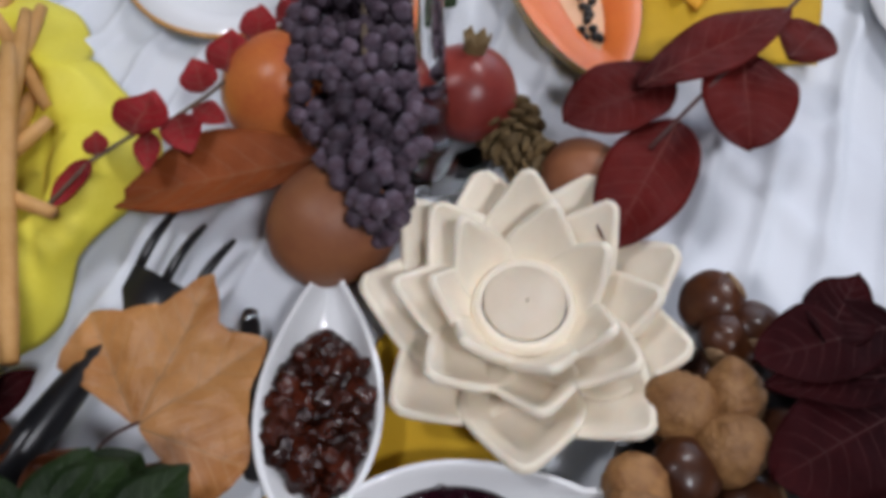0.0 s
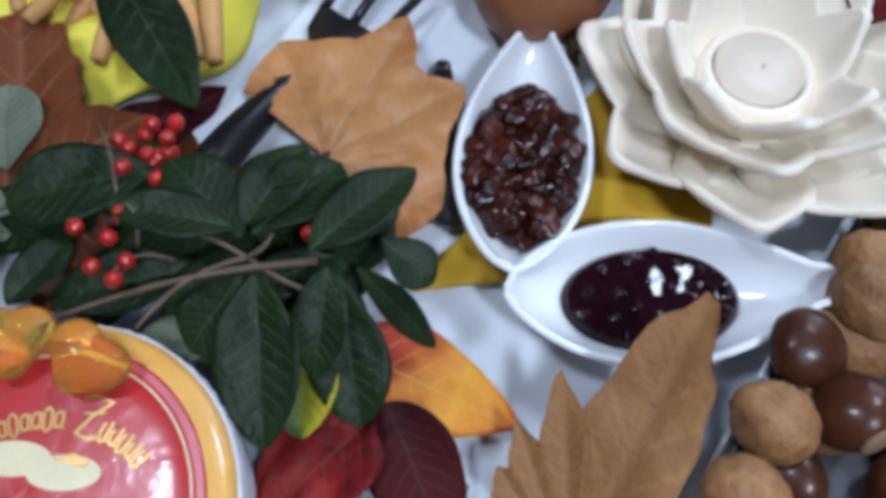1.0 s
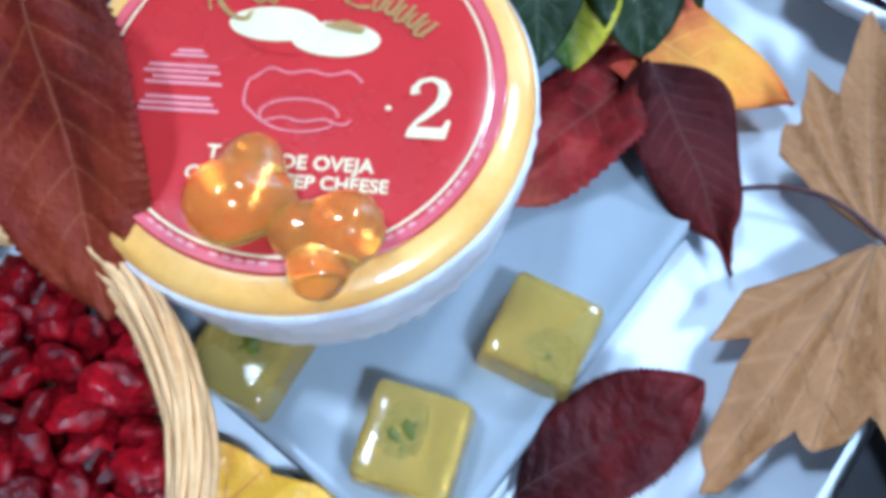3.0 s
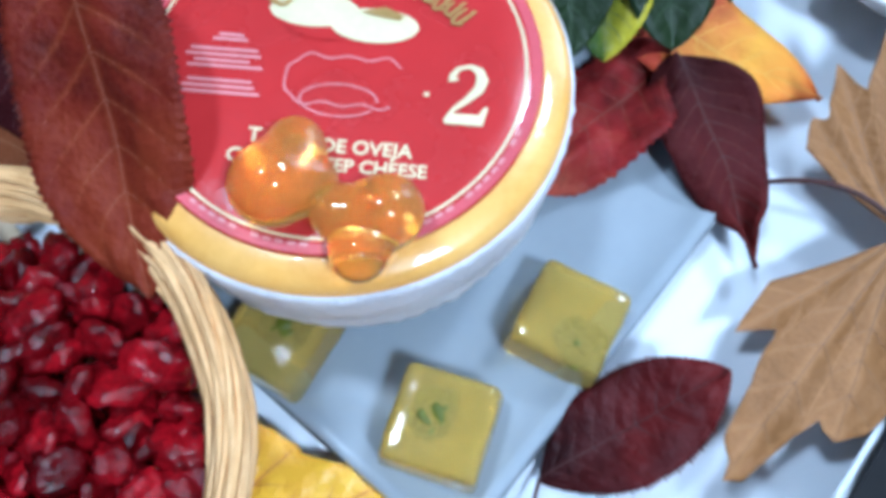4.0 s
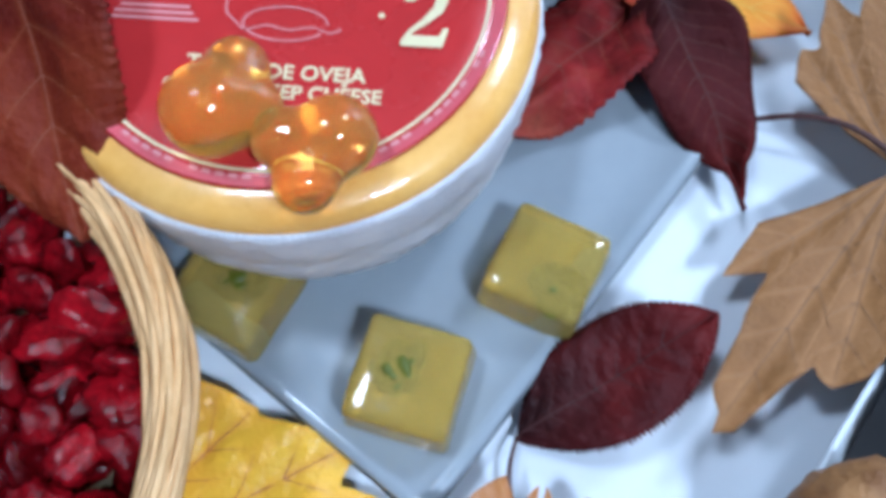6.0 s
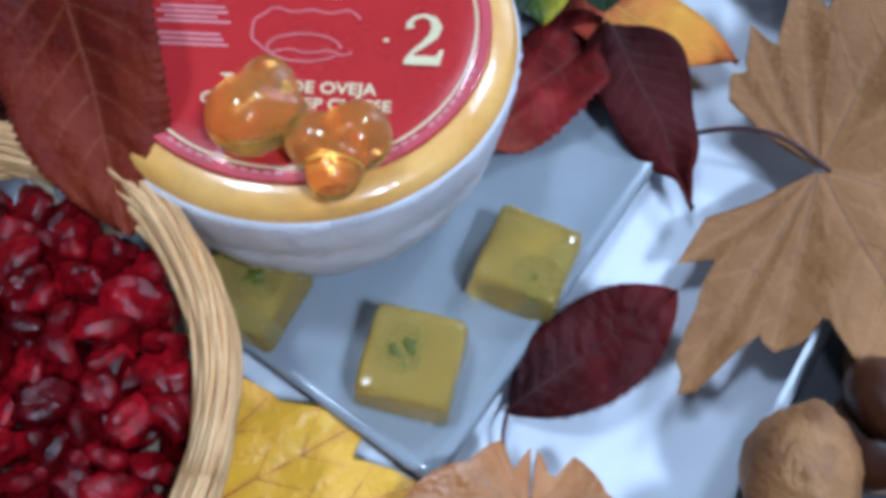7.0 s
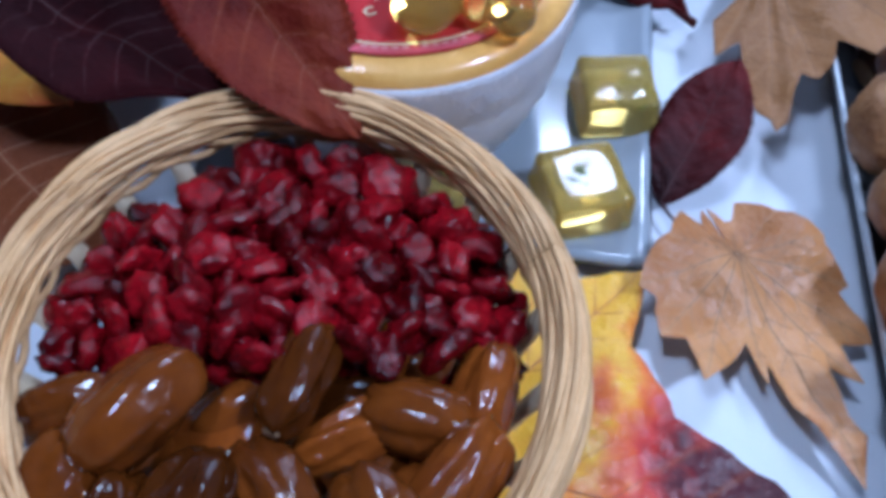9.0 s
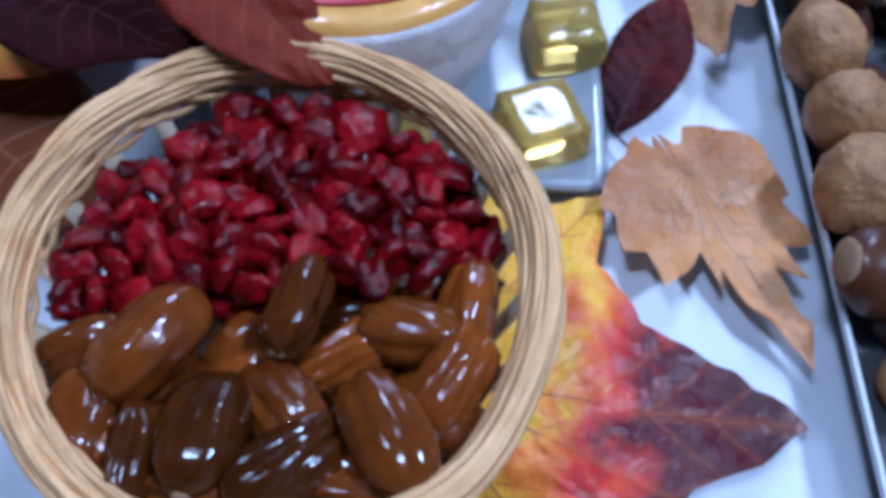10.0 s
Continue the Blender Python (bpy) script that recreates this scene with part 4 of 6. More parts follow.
def dates():
    meshes = [date_mesh(k) for k in range(5)]
    cap = finish(lathe([(0, 0.0008), (0.0018, 0.0006), (0.0026, -0.0004), (0.0015, -0.0008), (0, -0.0008)], 14), "date_cap", M["hilum"])
    rows = [((-0.256, -0.126), (-0.283, -0.142), 0.057), ((-0.224, -0.126), (-0.240, -0.147), 0.057), ((-0.219, -0.146), (-0.197, -0.161), 0.051), ((-0.192, -0.162), (-0.213, -0.179), 0.054),
            ((-0.186, -0.146), (-0.195, -0.160), 0.050), ((-0.255, -0.149), (-0.270, -0.174), 0.056), ((-0.247, -0.147), (-0.242, -0.172), 0.051), ((-0.225, -0.163), (-0.223, -0.193), 0.057),
            ((-0.234, -0.172), (-0.260, -0.181), 0.055), ((-0.275, -0.149), (-0.285, -0.171), 0.053), ((-0.289, -0.136), (-0.294, -0.156), 0.052), ((-0.300, -0.125), (-0.276, -0.128), 0.049), ((-0.297, -0.146), (-0.287, -0.164), 0.050), ((-0.284, -0.166), (-0.266, -0.180), 0.051), ((-0.246, -0.181), (-0.232, -0.190), 0.049), ((-0.276, -0.176), (-0.262, -0.190), 0.047), ((-0.256, -0.186), (-0.238, -0.194), 0.044), ((-0.212, -0.178), (-0.203, -0.186), 0.046),
            ((-0.2350, -0.1525), (-0.2180, -0.1515), 0.045), ((-0.2110, -0.1695), (-0.2170, -0.1835), 0.045), ((-0.2650, -0.1375), (-0.2470, -0.1475), 0.040), ((-0.2070, -0.1475), (-0.2230, -0.1655), 0.038),
            ((-0.2590, -0.1575), (-0.2370, -0.1575), 0.038), ((-0.2770, -0.1575), (-0.2670, -0.1375), 0.038), ((-0.2470, -0.1775), (-0.2270, -0.1825), 0.040), ((-0.2590, -0.1395), (-0.2370, -0.1315), 0.043), ((-0.2330, -0.1375), (-0.2110, -0.1455), 0.043), ((-0.2120, -0.1375), (-0.1930, -0.1375), 0.042), ((-0.2970, -0.1395), (-0.2770, -0.1355), 0.042),
            ((-0.2670, -0.1755), (-0.2820, -0.1575), 0.042), ((-0.2010, -0.1695), (-0.2190, -0.1735), 0.041), ((-0.2420, -0.1875), (-0.2590, -0.1835), 0.044), ((-0.2250, -0.1275), (-0.2470, -0.1215), 0.041)]
    rnd = random.Random(3)
    for k, (a, b, z) in enumerate(rows):
        a, b = Vector((*a, z - 0.002)), Vector((*b, z - 0.002))
        mid = (a + b) / 2 - BC
        a, b = [p - Vector((mid.x, mid.y, 0)) * max(0.0, 1 - 0.062 / mid.xy.length) for p in (a, b)]
        ob = part("date", meshes[k % 5], M["date"])
        ob.matrix_world = turned((a + b) / 2, b - a + Vector((0, 0, rnd.uniform(-0.006, 0.006)))) @ pose(0, 0, 0, rnd.uniform(0, 360), 0, 0) @ Matrix.Scale(min(1.16, max(0.92, (b - a).length / 0.029)), 4)
        tagged(ob, "glossy brown wrinkled date lying in the basket", "date", "dates in the basket")
        c = part("cap", cap, M["hilum"], ob)
        c.matrix_local = pose(0.0172, 0, 0, 0, 90, 0)


dates()

# ---- tray of nuts ----
TA = Vector((0.119, 0.208, 0))
TD = Vector((0.4285, 0.9035, 0)).normalized()
TN = Vector((TD.y, -TD.x, 0))


def tray_point(s, w, z):
    return TA + TD * s + TN * w + Vector((0, 0, z))


def nut_tray():
    m = Matrix((TN, TD, Vector((0, 0, 1)))).transposed().to_4x4()
    m.translation = TA + TD * 0.006
    ob = thing("nut_tray", "long rectangular grey metal tray filled with nuts", "tray", at=m)
    w, ln, h, t = 0.112, 0.56, 0.019, 0.0018
    # base coloured nearly black to stand for the shade in the gaps between nuts
    part("base", box(0, -ln, 0.001, w, 0, 0.004, 0.001), M["tray_gap_shade"], ob)
    flare = 0.007

    def slab(corners, push):
        bm = bmesh.new()
        f = bm.faces.new([bm.verts.new(c) for c in corners])
        r = bmesh.ops.extrude_face_region(bm, geom=[f])
        bmesh.ops.translate(bm, vec=push, verts=[v for v in r["geom"] if isinstance(v, bmesh.types.BMVert)])
        bmesh.ops.recalc_face_normals(bm, faces=bm.faces[:])
        bmesh.ops.bevel(bm, geom=bm.edges[:], offset=0.0006, segments=2, profile=0.5, affect="EDGES")
        return bm
    part("side_panel", slab([(0, -ln, 0.0042), (0, 0, 0.0042), (-flare, 0, h), (-flare, -ln, h)], (t, 0, 0)), M["tray"], ob)
    part("side_panel", box(w - t, -ln, 0.0042, w, 0, h, 0.0008), M["tray"], ob)
    for y in (-t, -ln):
        part("end_panel", slab([(t + 0.0003, y, 0.0042), (w - t - 0.0003, y, 0.0042), (w - t - 0.0003, y, h), (t - flare + 0.0003, y, h)], (0, t, 0)), M["tray"], ob)


nut_tray()


def walnut_mesh(seed):
    bm = pebble(0.0185, 0.0162, 0.0165, 0.0, 1, seed, 4)
    for v in bm.verts:
        p = v.co.normalized()
        seam = math.exp(-(p.y / 0.09) ** 2)
        k = 0.0019 * seam - 0.0022 * math.exp(-(p.y / 0.022) ** 2) + 0.0010 * noise.noise(p * 3.2 + Vector((seed, 2, 0))) * (1 - seam) - 0.0007 * abs(noise.noise(p * 5 + Vector((0, seed, 0)))) + 0.0022 * max(0, p.x - 0.86) / 0.14
        v.co += p * k
    return finish(bm, "walnut", M["walnut"])


def chestnut_mesh(seed):
    def shape(p):
        return 1 + 0.16 * max(0, p.x) ** 4 + 0.03 * noise.noise(p * 2 + Vector((seed, 0, 0)))
    return finish(pebble(0.0150, 0.0160, 0.0115, 0.0, 1, seed, 4, shape), "chestnut", M["chestnut"])


def nuts():
    rnd = random.Random(21)
    wal, che = [walnut_mesh(k) for k in range(4)], [chestnut_mesh(k) for k in range(3)]
    hil = finish(pebble(0.0020, 0.0085, 0.0062, 0.0006, 300, 3, 2), "chestnut_base", M["hilum"])
    top = [(0.113, 0.168, 1), (0.137, 0.174, 1), (0.132, 0.151, 1), (0.093, 0.134, 1), (0.139, 0.200, 0), (0.114, 0.142, 0), (0.134, 0.220, 0), (0.152, 0.206, 0), (0.069, 0.098, 0), (0.057, 0.068, 1), (0.084, 0.076, 0), (0.047, 0.041, 1),
           (0.092, 0.120, 1), (-0.021, -0.095, 1), (-0.032, -0.124, 1), (-0.046, -0.151, 1), (-0.064, -0.180, 0), (0.005, -0.071, 0)]
    spots = [(Vector((x, y, 0.030)), w) for x, y, w in top]
    for layer, z, n0 in ((0, 0.0130, 17), (1, 0.0270, 17)):
        for i in range(n0):
            for j in range(3):
                p = tray_point(-0.010 - 0.0300 * (i + 0.5 * (j % 2)) - 0.006 * layer + rnd.uniform(-0.003, 0.003), (0.014 if layer else 0.0205) + 0.0350 * j + rnd.uniform(-0.002, 0.002), z + rnd.uniform(-0.003, 0.003))
                if not layer or all((p - q).xy.length > 0.0265 for q, w in spots):
                    spots.append((p, rnd.random() < (0.62 if layer else 0.25)))
    for p, is_walnut in spots:
        tilt = pose(0, 0, 0, rnd.uniform(0, 360), rnd.uniform(-50, 50), rnd.uniform(0, 360))
        if is_walnut:
            ob = part("walnut", wal[rnd.randrange(4)], M["walnut"])
            tagged(ob, "whole tan walnut in its wrinkled shell in the tray", "walnut", "walnuts in the tray")
        else:
            tilt = pose(0, 0, 0, rnd.uniform(-35, 35), rnd.uniform(-40, 40), rnd.uniform(0, 360))
            ob = part("chestnut", che[rnd.randrange(3)], M["chestnut"])
            tagged(ob, "glossy dark brown chestnut in the tray", "chestnut", "chestnuts in the tray")
            part("scar", hil, M["hilum"], ob).location = (-0.0137, 0, 0)
        ob.matrix_world = Matrix.Translation(p) @ tilt @ Matrix.Scale(rnd.uniform(0.84, 0.96), 4)


nuts()

# ---- porcelain boats ----


def boat(name, a, b, width, label, spout_at_b=True):
    """A pointed porcelain dish from tip a to tip b."""
    a, b = Vector(a), Vector(b)
    ln = (b - a).length
    ob = thing(name, label, "dish", "porcelain dishes", at=turned((a.x, a.y, 0), Vector((b.x - a.x, b.y - a.y, 0))))

    def half(u):
        main = math.sin(math.pi * min(1.0, u / 0.95) ** 0.85) ** 0.75 if 0 < u < 0.95 else 0.0
        nose = 0.28 * math.sqrt(max(0.0, 1 - ((u - 0.78) / 0.22) ** 2)) if u > 0.78 else 0.0
        return width / 2 * max(main, nose) + 0.0004

    def at(u, s):
        rim_z = 0.0265 + 0.006 * max(0, abs(u - 0.46) / 0.54) ** 2.2
        depth = 0.0225 * math.sin(math.pi * min(max(u * 1.02 - 0.01, 0), 1)) ** 0.55
        return Vector((u * ln, s * half(u), rim_z - depth * (1 - abs(s) ** 2.6)))
    bm = bmesh.new()
    nu, nv = 40, 22
    vs = [[bm.verts.new(at(i / nu, 2 * j / nv - 1)) for j in range(nv + 1)] for i in range(nu + 1)]
    for i in range(nu):
        for j in range(nv):
            bm.faces.new((vs[i][j], vs[i + 1][j], vs[i + 1][j + 1], vs[i][j + 1]))
    bm.normal_update()
    bmesh.ops.solidify(bm, geom=bm.faces[:], thickness=0.0030)
    bmesh.ops.bevel(bm, geom=[e for e in bm.edges if e.calc_face_angle(0) > 1.0], offset=0.0009, segments=2, profile=0.5, affect="EDGES")
    bmesh.ops.recalc_face_normals(bm, faces=bm.faces[:])
    part("body", bm, M["porcelain"], ob)
    foot = lathe([(0, 0.0002), (0.016, 0.0002), (0.0165, 0.003), (0.014, 0.006), (0, 0.006)], 32)
    bmesh.ops.transform(foot, matrix=Matrix.Translation((ln * 0.45, 0, 0)) @ Matrix.Diagonal((1.3, 1, 1, 1)), verts=foot.verts[:])
    part("foot", foot, M["porcelain"], ob)
    return ob, at, ln, half


dish_a, at_a, ln_a, half_a = boat("porcelain_dish", (-0.0415, 0.1125, 0), (-0.0465, 0.2355, 0), 0.053, "white porcelain boat dish holding sultana raisins")
dish_b, at_b, ln_b, half_b = boat("porcelain_dish", (-0.0415, 0.1030, 0), (0.0845, 0.1260, 0), 0.056, "white porcelain boat dish holding dark berry jam")


def raisins():
    rnd = random.Random(8)
    meshes = []
    for k in range(6):
        def shape(p, k=k):
            return 1 + 0.42 * noise.noise(p * 2.0 + Vector((k * 3, 0, 0)))
        meshes.append(finish(pebble(0.0070, 0.0050, 0.0036, 0.0018, 420, k, 3, shape), "raisin", M["raisin"]))
    placed = []
    m = dish_a.matrix_world.copy()
    for _ in range(4000):
        u, s = rnd.uniform(0.10, 0.70), rnd.uniform(-0.8, 0.8)
        if ((u - 0.41) / 0.29) ** 2 + (s / 0.76) ** 2 > 1:
            continue
        p = at_a(u, s)
        p.z = max(p.z + 0.003, 0.0190 + 0.003 * math.cos((u - 0.41) * 5))
        if any((p - q).length < 0.0062 for q in placed):
            continue
        placed.append(p)
        ob = part("raisin", meshes[rnd.randrange(6)], M["raisin"])
        ob.matrix_world = Matrix.Translation(m @ p) @ pose(0, 0, 0, rnd.uniform(-45, 45), rnd.uniform(-45, 45), rnd.uniform(0, 360)) @ Matrix.Scale(rnd.uniform(1.0, 1.45), 4)
        tagged(ob, "sticky dark brown raisin in the porcelain dish", "raisin", "raisins in the dish")


def jam():
    bm = bmesh.new()
    m = dish_b.matrix_world.copy()
    cx, cy, rx, ry = ln_b * 0.44, 0.0, ln_b * 0.275, 0.0215
    rows = []
    for i in range(26):
        r = i / 25
        row = []
        for j in range(72):
            t = 2 * math.pi * j / 72
            x, y = cx + rx * r * math.cos(t), cy + ry * r * math.sin(t)
            z = 0.0190 + 0.0016 * (1 - r * r) + 0.0007 * (1 - r ** 4) * noise.noise(Vector((x, y, 3.0)) * 120) - 0.004 * max(0, r - 0.92) / 0.08
            row.append(bm.verts.new((x, y, z)))
        rows.append(row)
    for a, b in zip(rows, rows[1:]):
        for j in range(72):
            bm.faces.new((a[j], b[j], b[(j + 1) % 72], a[(j + 1) % 72]))
    bmesh.ops.remove_doubles(bm, verts=bm.verts[:], dist=1e-6)
    ob = thing("berry_jam", "glossy lumpy blackish berry jam in the porcelain dish", "jam", at=m)
    part("jam", bm, M["jam"], ob)
    rnd = random.Random(14)
    lumps = [finish(pebble(0.0046, 0.0042, 0.0034, 0.0007, 240, k, 3), "berry", M["jam"]) for k in range(4)]
    spots = []
    for _ in range(600):
        t, r = rnd.uniform(0, 2 * math.pi), 0.86 * math.sqrt(rnd.random())
        p = Vector((cx + rx * r * math.cos(t), cy + ry * r * math.sin(t), 0.0185 + 0.0012 * (1 - r * r) + rnd.uniform(-0.0014, 0.0006)))
        if all((p - q).length > 0.0080 for q in spots):
            spots.append(p)
            part("berry", lumps[rnd.randrange(4)], M["jam"], ob).matrix_local = Matrix.Translation(p) @ pose(0, 0, 0, rnd.uniform(0, 90), rnd.uniform(0, 90), rnd.uniform(0, 360)) @ Matrix.Scale(rnd.uniform(0.5, 0.85), 4)


raisins()
jam()

# ---- lotus candle holder ----
LC = Vector((0.047, 0.2115, 0))


def petal(parent, ang, r0, r1, z0, z1, width, bow, thick=0.0038):
    bm = bmesh.new()
    nu, nv = 16, 10
    pts = []
    for i in range(nu + 1):
        u = i / nu
        w = width / 2 * (0.66 + 0.34 * math.sin(math.pi * min(1, u / 0.9))) * (1 - max(0.0, (u - 0.42) / 0.58) ** 2.0)
        row = []
        for j in range(nv + 1):
            s = 2 * j / nv - 1
            r = r0 + (r1 - r0) * u
            z = z0 + (z1 - z0) * u ** 1.7 + bow * abs(s) ** 1.7 * (w / (width / 2)) + 0.004 * u ** 6
            row.append(bm.verts.new((r - 0.12 * abs(s) ** 2 * w, s * w, z)))
        pts.append(row)
    for i in range(nu):
        for j in range(nv):
            try:
                bm.faces.new((pts[i][j], pts[i + 1][j], pts[i + 1][j + 1], pts[i][j + 1]))
            except ValueError:
                pass
    bmesh.ops.remove_doubles(bm, verts=bm.verts[:], dist=1e-5)
    bm.normal_update()
    bmesh.ops.solidify(bm, geom=bm.faces[:], thickness=thick)
    bmesh.ops.recalc_face_normals(bm, faces=bm.faces[:])
    for _ in range(5):
        bmesh.ops.smooth_vert(bm, verts=bm.verts[:], factor=0.4, use_axis_x=True, use_axis_y=True, use_axis_z=True)
    bmesh.ops.transform(bm, matrix=pose(0, 0, 0, 0, 0, ang), verts=bm.verts[:])
    return part("petal", bm, M["lotus"], parent)


def lotus():
    ob = thing("lotus_candle_holder", "cream carved lotus flower candle holder with layered petals", "candle holder", at=pose(LC.x, LC.y, 0))
    part("base", lathe([(0, 0.001), (0.030, 0.001), (0.036, 0.006), (0.034, 0.014), (0.026, 0.026), (0.0225, 0.040), (0.0196, 0.0415), (0.0194, 0.027), (0, 0.027)], 48), M["lotus"], ob)
    rnd = random.Random(12)
    for k, a in enumerate((106, 63, 20, -15, -49, -91, -138, 174, 139)):
        petal(ob, a, 0.020, 0.0785 + rnd.uniform(-0.003, 0.002), 0.010, 0.040 + 0.004 * (k % 3), 0.060 * rnd.uniform(0.92, 1.05), 0.0095, 0.0048)
    for k in range(8):
        petal(ob, 45 * k + 4 + rnd.uniform(-6, 6), 0.017, 0.058 + rnd.uniform(-0.002, 0.003), 0.020, 0.055 + 0.003 * (k % 3), 0.046 * rnd.uniform(0.9, 1.08), 0.0085, 0.0046)
    for k in range(7):
        petal(ob, 51.4 * k + 27 + rnd.uniform(-6, 6), 0.016, 0.039 + rnd.uniform(-0.002, 0.003), 0.028, 0.061 + 0.002 * (k % 3), 0.035 * rnd.uniform(0.9, 1.06), 0.0070, 0.0046)
    tl = thing("tealight_candle", "unlit white tealight candle in a thin metal cup", "candle", at=pose(LC.x, LC.y, 0.0275))
    part("cup", lathe([(0, 0.0), (0.0186, 0.0), (0.0190, 0.0125), (0.0187, 0.0126), (0.0185, 0.0004), (0, 0.0004)], 48), M["tin"], tl)
    part("wax", lathe([(0, 0.0142), (0.006, 0.0141), (0.0180, 0.0146), (0.01845, 0.0140), (0.0181, 0.001), (0, 0.001)], 48), M["wax"], tl)
    part("wick", tube([(0.001, 0, 0.013), (0.0012, 0.0004, 0.0155), (0.002, 0.0006, 0.0165)], 0.0005, 6), M["wax"], tl)


lotus()

# ---- leaves lying about ----
palm_leaf("plane_leaf", (-0.009, 0.004, 0.025), (0.086, -0.029, 0.046), [(0, 1.0, 40), (-48, 0.94, 34), (86, 1.05, 30), (114, 0.69, 17), (132, 0.54, 15), (147, 0.43, 14), (-84, 0.64, 26), (-99, 0.88, 19), (-121, 0.53, 15)], M["l_tan"], M["vein"],
          "large dry tan plane leaf with pointed lobes beside the tray", up=(-0.085, -0.18, 0.97), seed=3, notch=0.44, sharp=1.15, wave=0.06, cup=0.20, trough=1.2, jag=0.09, stalk=(-0.048, 0.020, 0.010))
palm_leaf("plane_leaf", (-0.088, -0.117, 0.015), (-0.087, -0.196, 0.012), [(0, 1.0, 16), (-15, 0.56, 9), (-40, 0.60, 28), (-62, 0.52, 34), (-88, 0.45, 36), (-122, 0.28, 34), (16, 0.68, 20), (35, 0.63, 32), (58, 0.48, 34), (82, 0.38, 36), (117, 0.29, 34), (150, 0.13, 34), (-150, 0.13, 34)], M["l_copper"], M["vein"],
          "dry copper-brown lobed leaf with a curled lobe", seed=5, notch=0.36, wave=0.13, pucker=0.004, jag=0.02, trough=0.1, cup=-0.10)
palm_leaf("lobed_leaf", (-0.127, 0.156, 0.016), (-0.105, 0.233, 0.025), [(0, 1.0, 22), (49, 0.82, 32), (-35, 0.86, 27), (-91, 0.68, 36)], M["l_copper"], M["vein"],
          "dry light brown lobed leaf over black cutlery", seed=8, notch=0.74, wave=0.08, trough=1.2, jag=0.03, stalk=(-0.146, 0.130, 0.012))
palm_leaf("lobed_leaf", (-0.236, 0.090, 0.040), (-0.268, 0.200, 0.048), [(0, 1.0, 34), (48, 0.8, 32), (-48, 0.62, 32), (95, 0.55, 30), (-95, 0.35, 30)], M["l_leather"], M["vein"],
          "dry orange-brown leaf behind the green sprig", seed=9, notch=0.55, wave=0.08)
leaf("purple_leaf", (-0.081, 0.055, 0.020), (-0.044, -0.008, 0.008), 0.037, M["l_purple"], M["vein_dark"], "dull purple oval leaf with a curled tip", shape="drip", wave=0.16, seed=2, teeth=0.05, teeth_n=36, pucker=0.04, fold=0.1, skew=0.03, pairs=9)
leaf("autumn_leaf", (-0.1040, 0.0740, 0.0180), (-0.0300, 0.0560, 0.0090), 0.046, M["l_orange"], M["vein_yellow"], "yellow-orange pointed leaf with a red tip", shape="ovate", wave=0.06, seed=4)
leaf("autumn_leaf", (-0.0820, 0.0560, 0.0160), (-0.1260, -0.0080, 0.0140), 0.045, M["l_redmot"], M["vein_red"], "mottled red leaf tucked beside the cheese", shape="ovate", wave=0.19, pucker=0.03, teeth=0.12, teeth_n=26, seed=6)
leaf("serrated_leaf", (-0.097, -0.085, 0.003), (-0.054, -0.048, 0.028), 0.0335, M["l_dark"], M["vein_dark"], "dark red serrated leaf leaning on the plate's edge", shape="elliptic", up=(-0.45, -0.18, 0.87), wave=0.08, fold=0.05, seed=7, teeth=0.2, teeth_n=46, pucker=0.045, stalk=(-0.0900, -0.1080, 0.0040))
leaf("russet_leaf", (-0.240, 0.010, 0.100), (-0.2005, -0.0710, 0.0560), 0.046, M["l_russet"], M["vein_russet"], "large russet leaf drooping over the basket rim", shape="elliptic", up=(-0.18, -0.15, 0.95), wave=0.09, seed=10, fold=0.14, curl=0.05, pairs=7, pucker=0.045, teeth=0.10, teeth_n=44)
leaf("dark_leaf", (-0.294, 0.032, 0.050), (-0.232, -0.042, 0.050), 0.064, M["l_black"], M["vein_dark"], "dark wine-red leaf behind the basket", shape="ovate", wave=0.10, seed=12)
leaf("autumn_leaf", (-0.3220, 0.0530, 0.0300), (-0.2850, -0.0110, 0.0340), 0.040, M["l_orange"], M["vein_yellow"], "orange leaf with a green tip behind the basket", shape="elliptic", wave=0.05, seed=13)
leaf("leathery_leaf", (-0.3370, 0.0330, 0.0120), (-0.2870, -0.0570, 0.0120), 0.075, M["l_leather"], M["vein"], "brown leathery leaf lying beside the basket", shape="round", wave=0.05, seed=14)
palm_leaf("vine_leaf", (-0.205, -0.150, 0.004), (-0.100, -0.211, 0.009), [(0, 1.0, 32), (54, 0.79, 21), (69, 0.71, 22), (86, 0.57, 26), (112, 0.45, 30), (-18, 0.74, 22), (-48, 0.72, 40), (-90, 0.5, 40)], M["l_vine"], M["vein_vine"],
          "yellow, red and purple autumn leaf under the basket", seed=15, notch=0.64, wave=0.05, jag=0.035, sharp=1.25, pucker=0.014, blister=0.022)

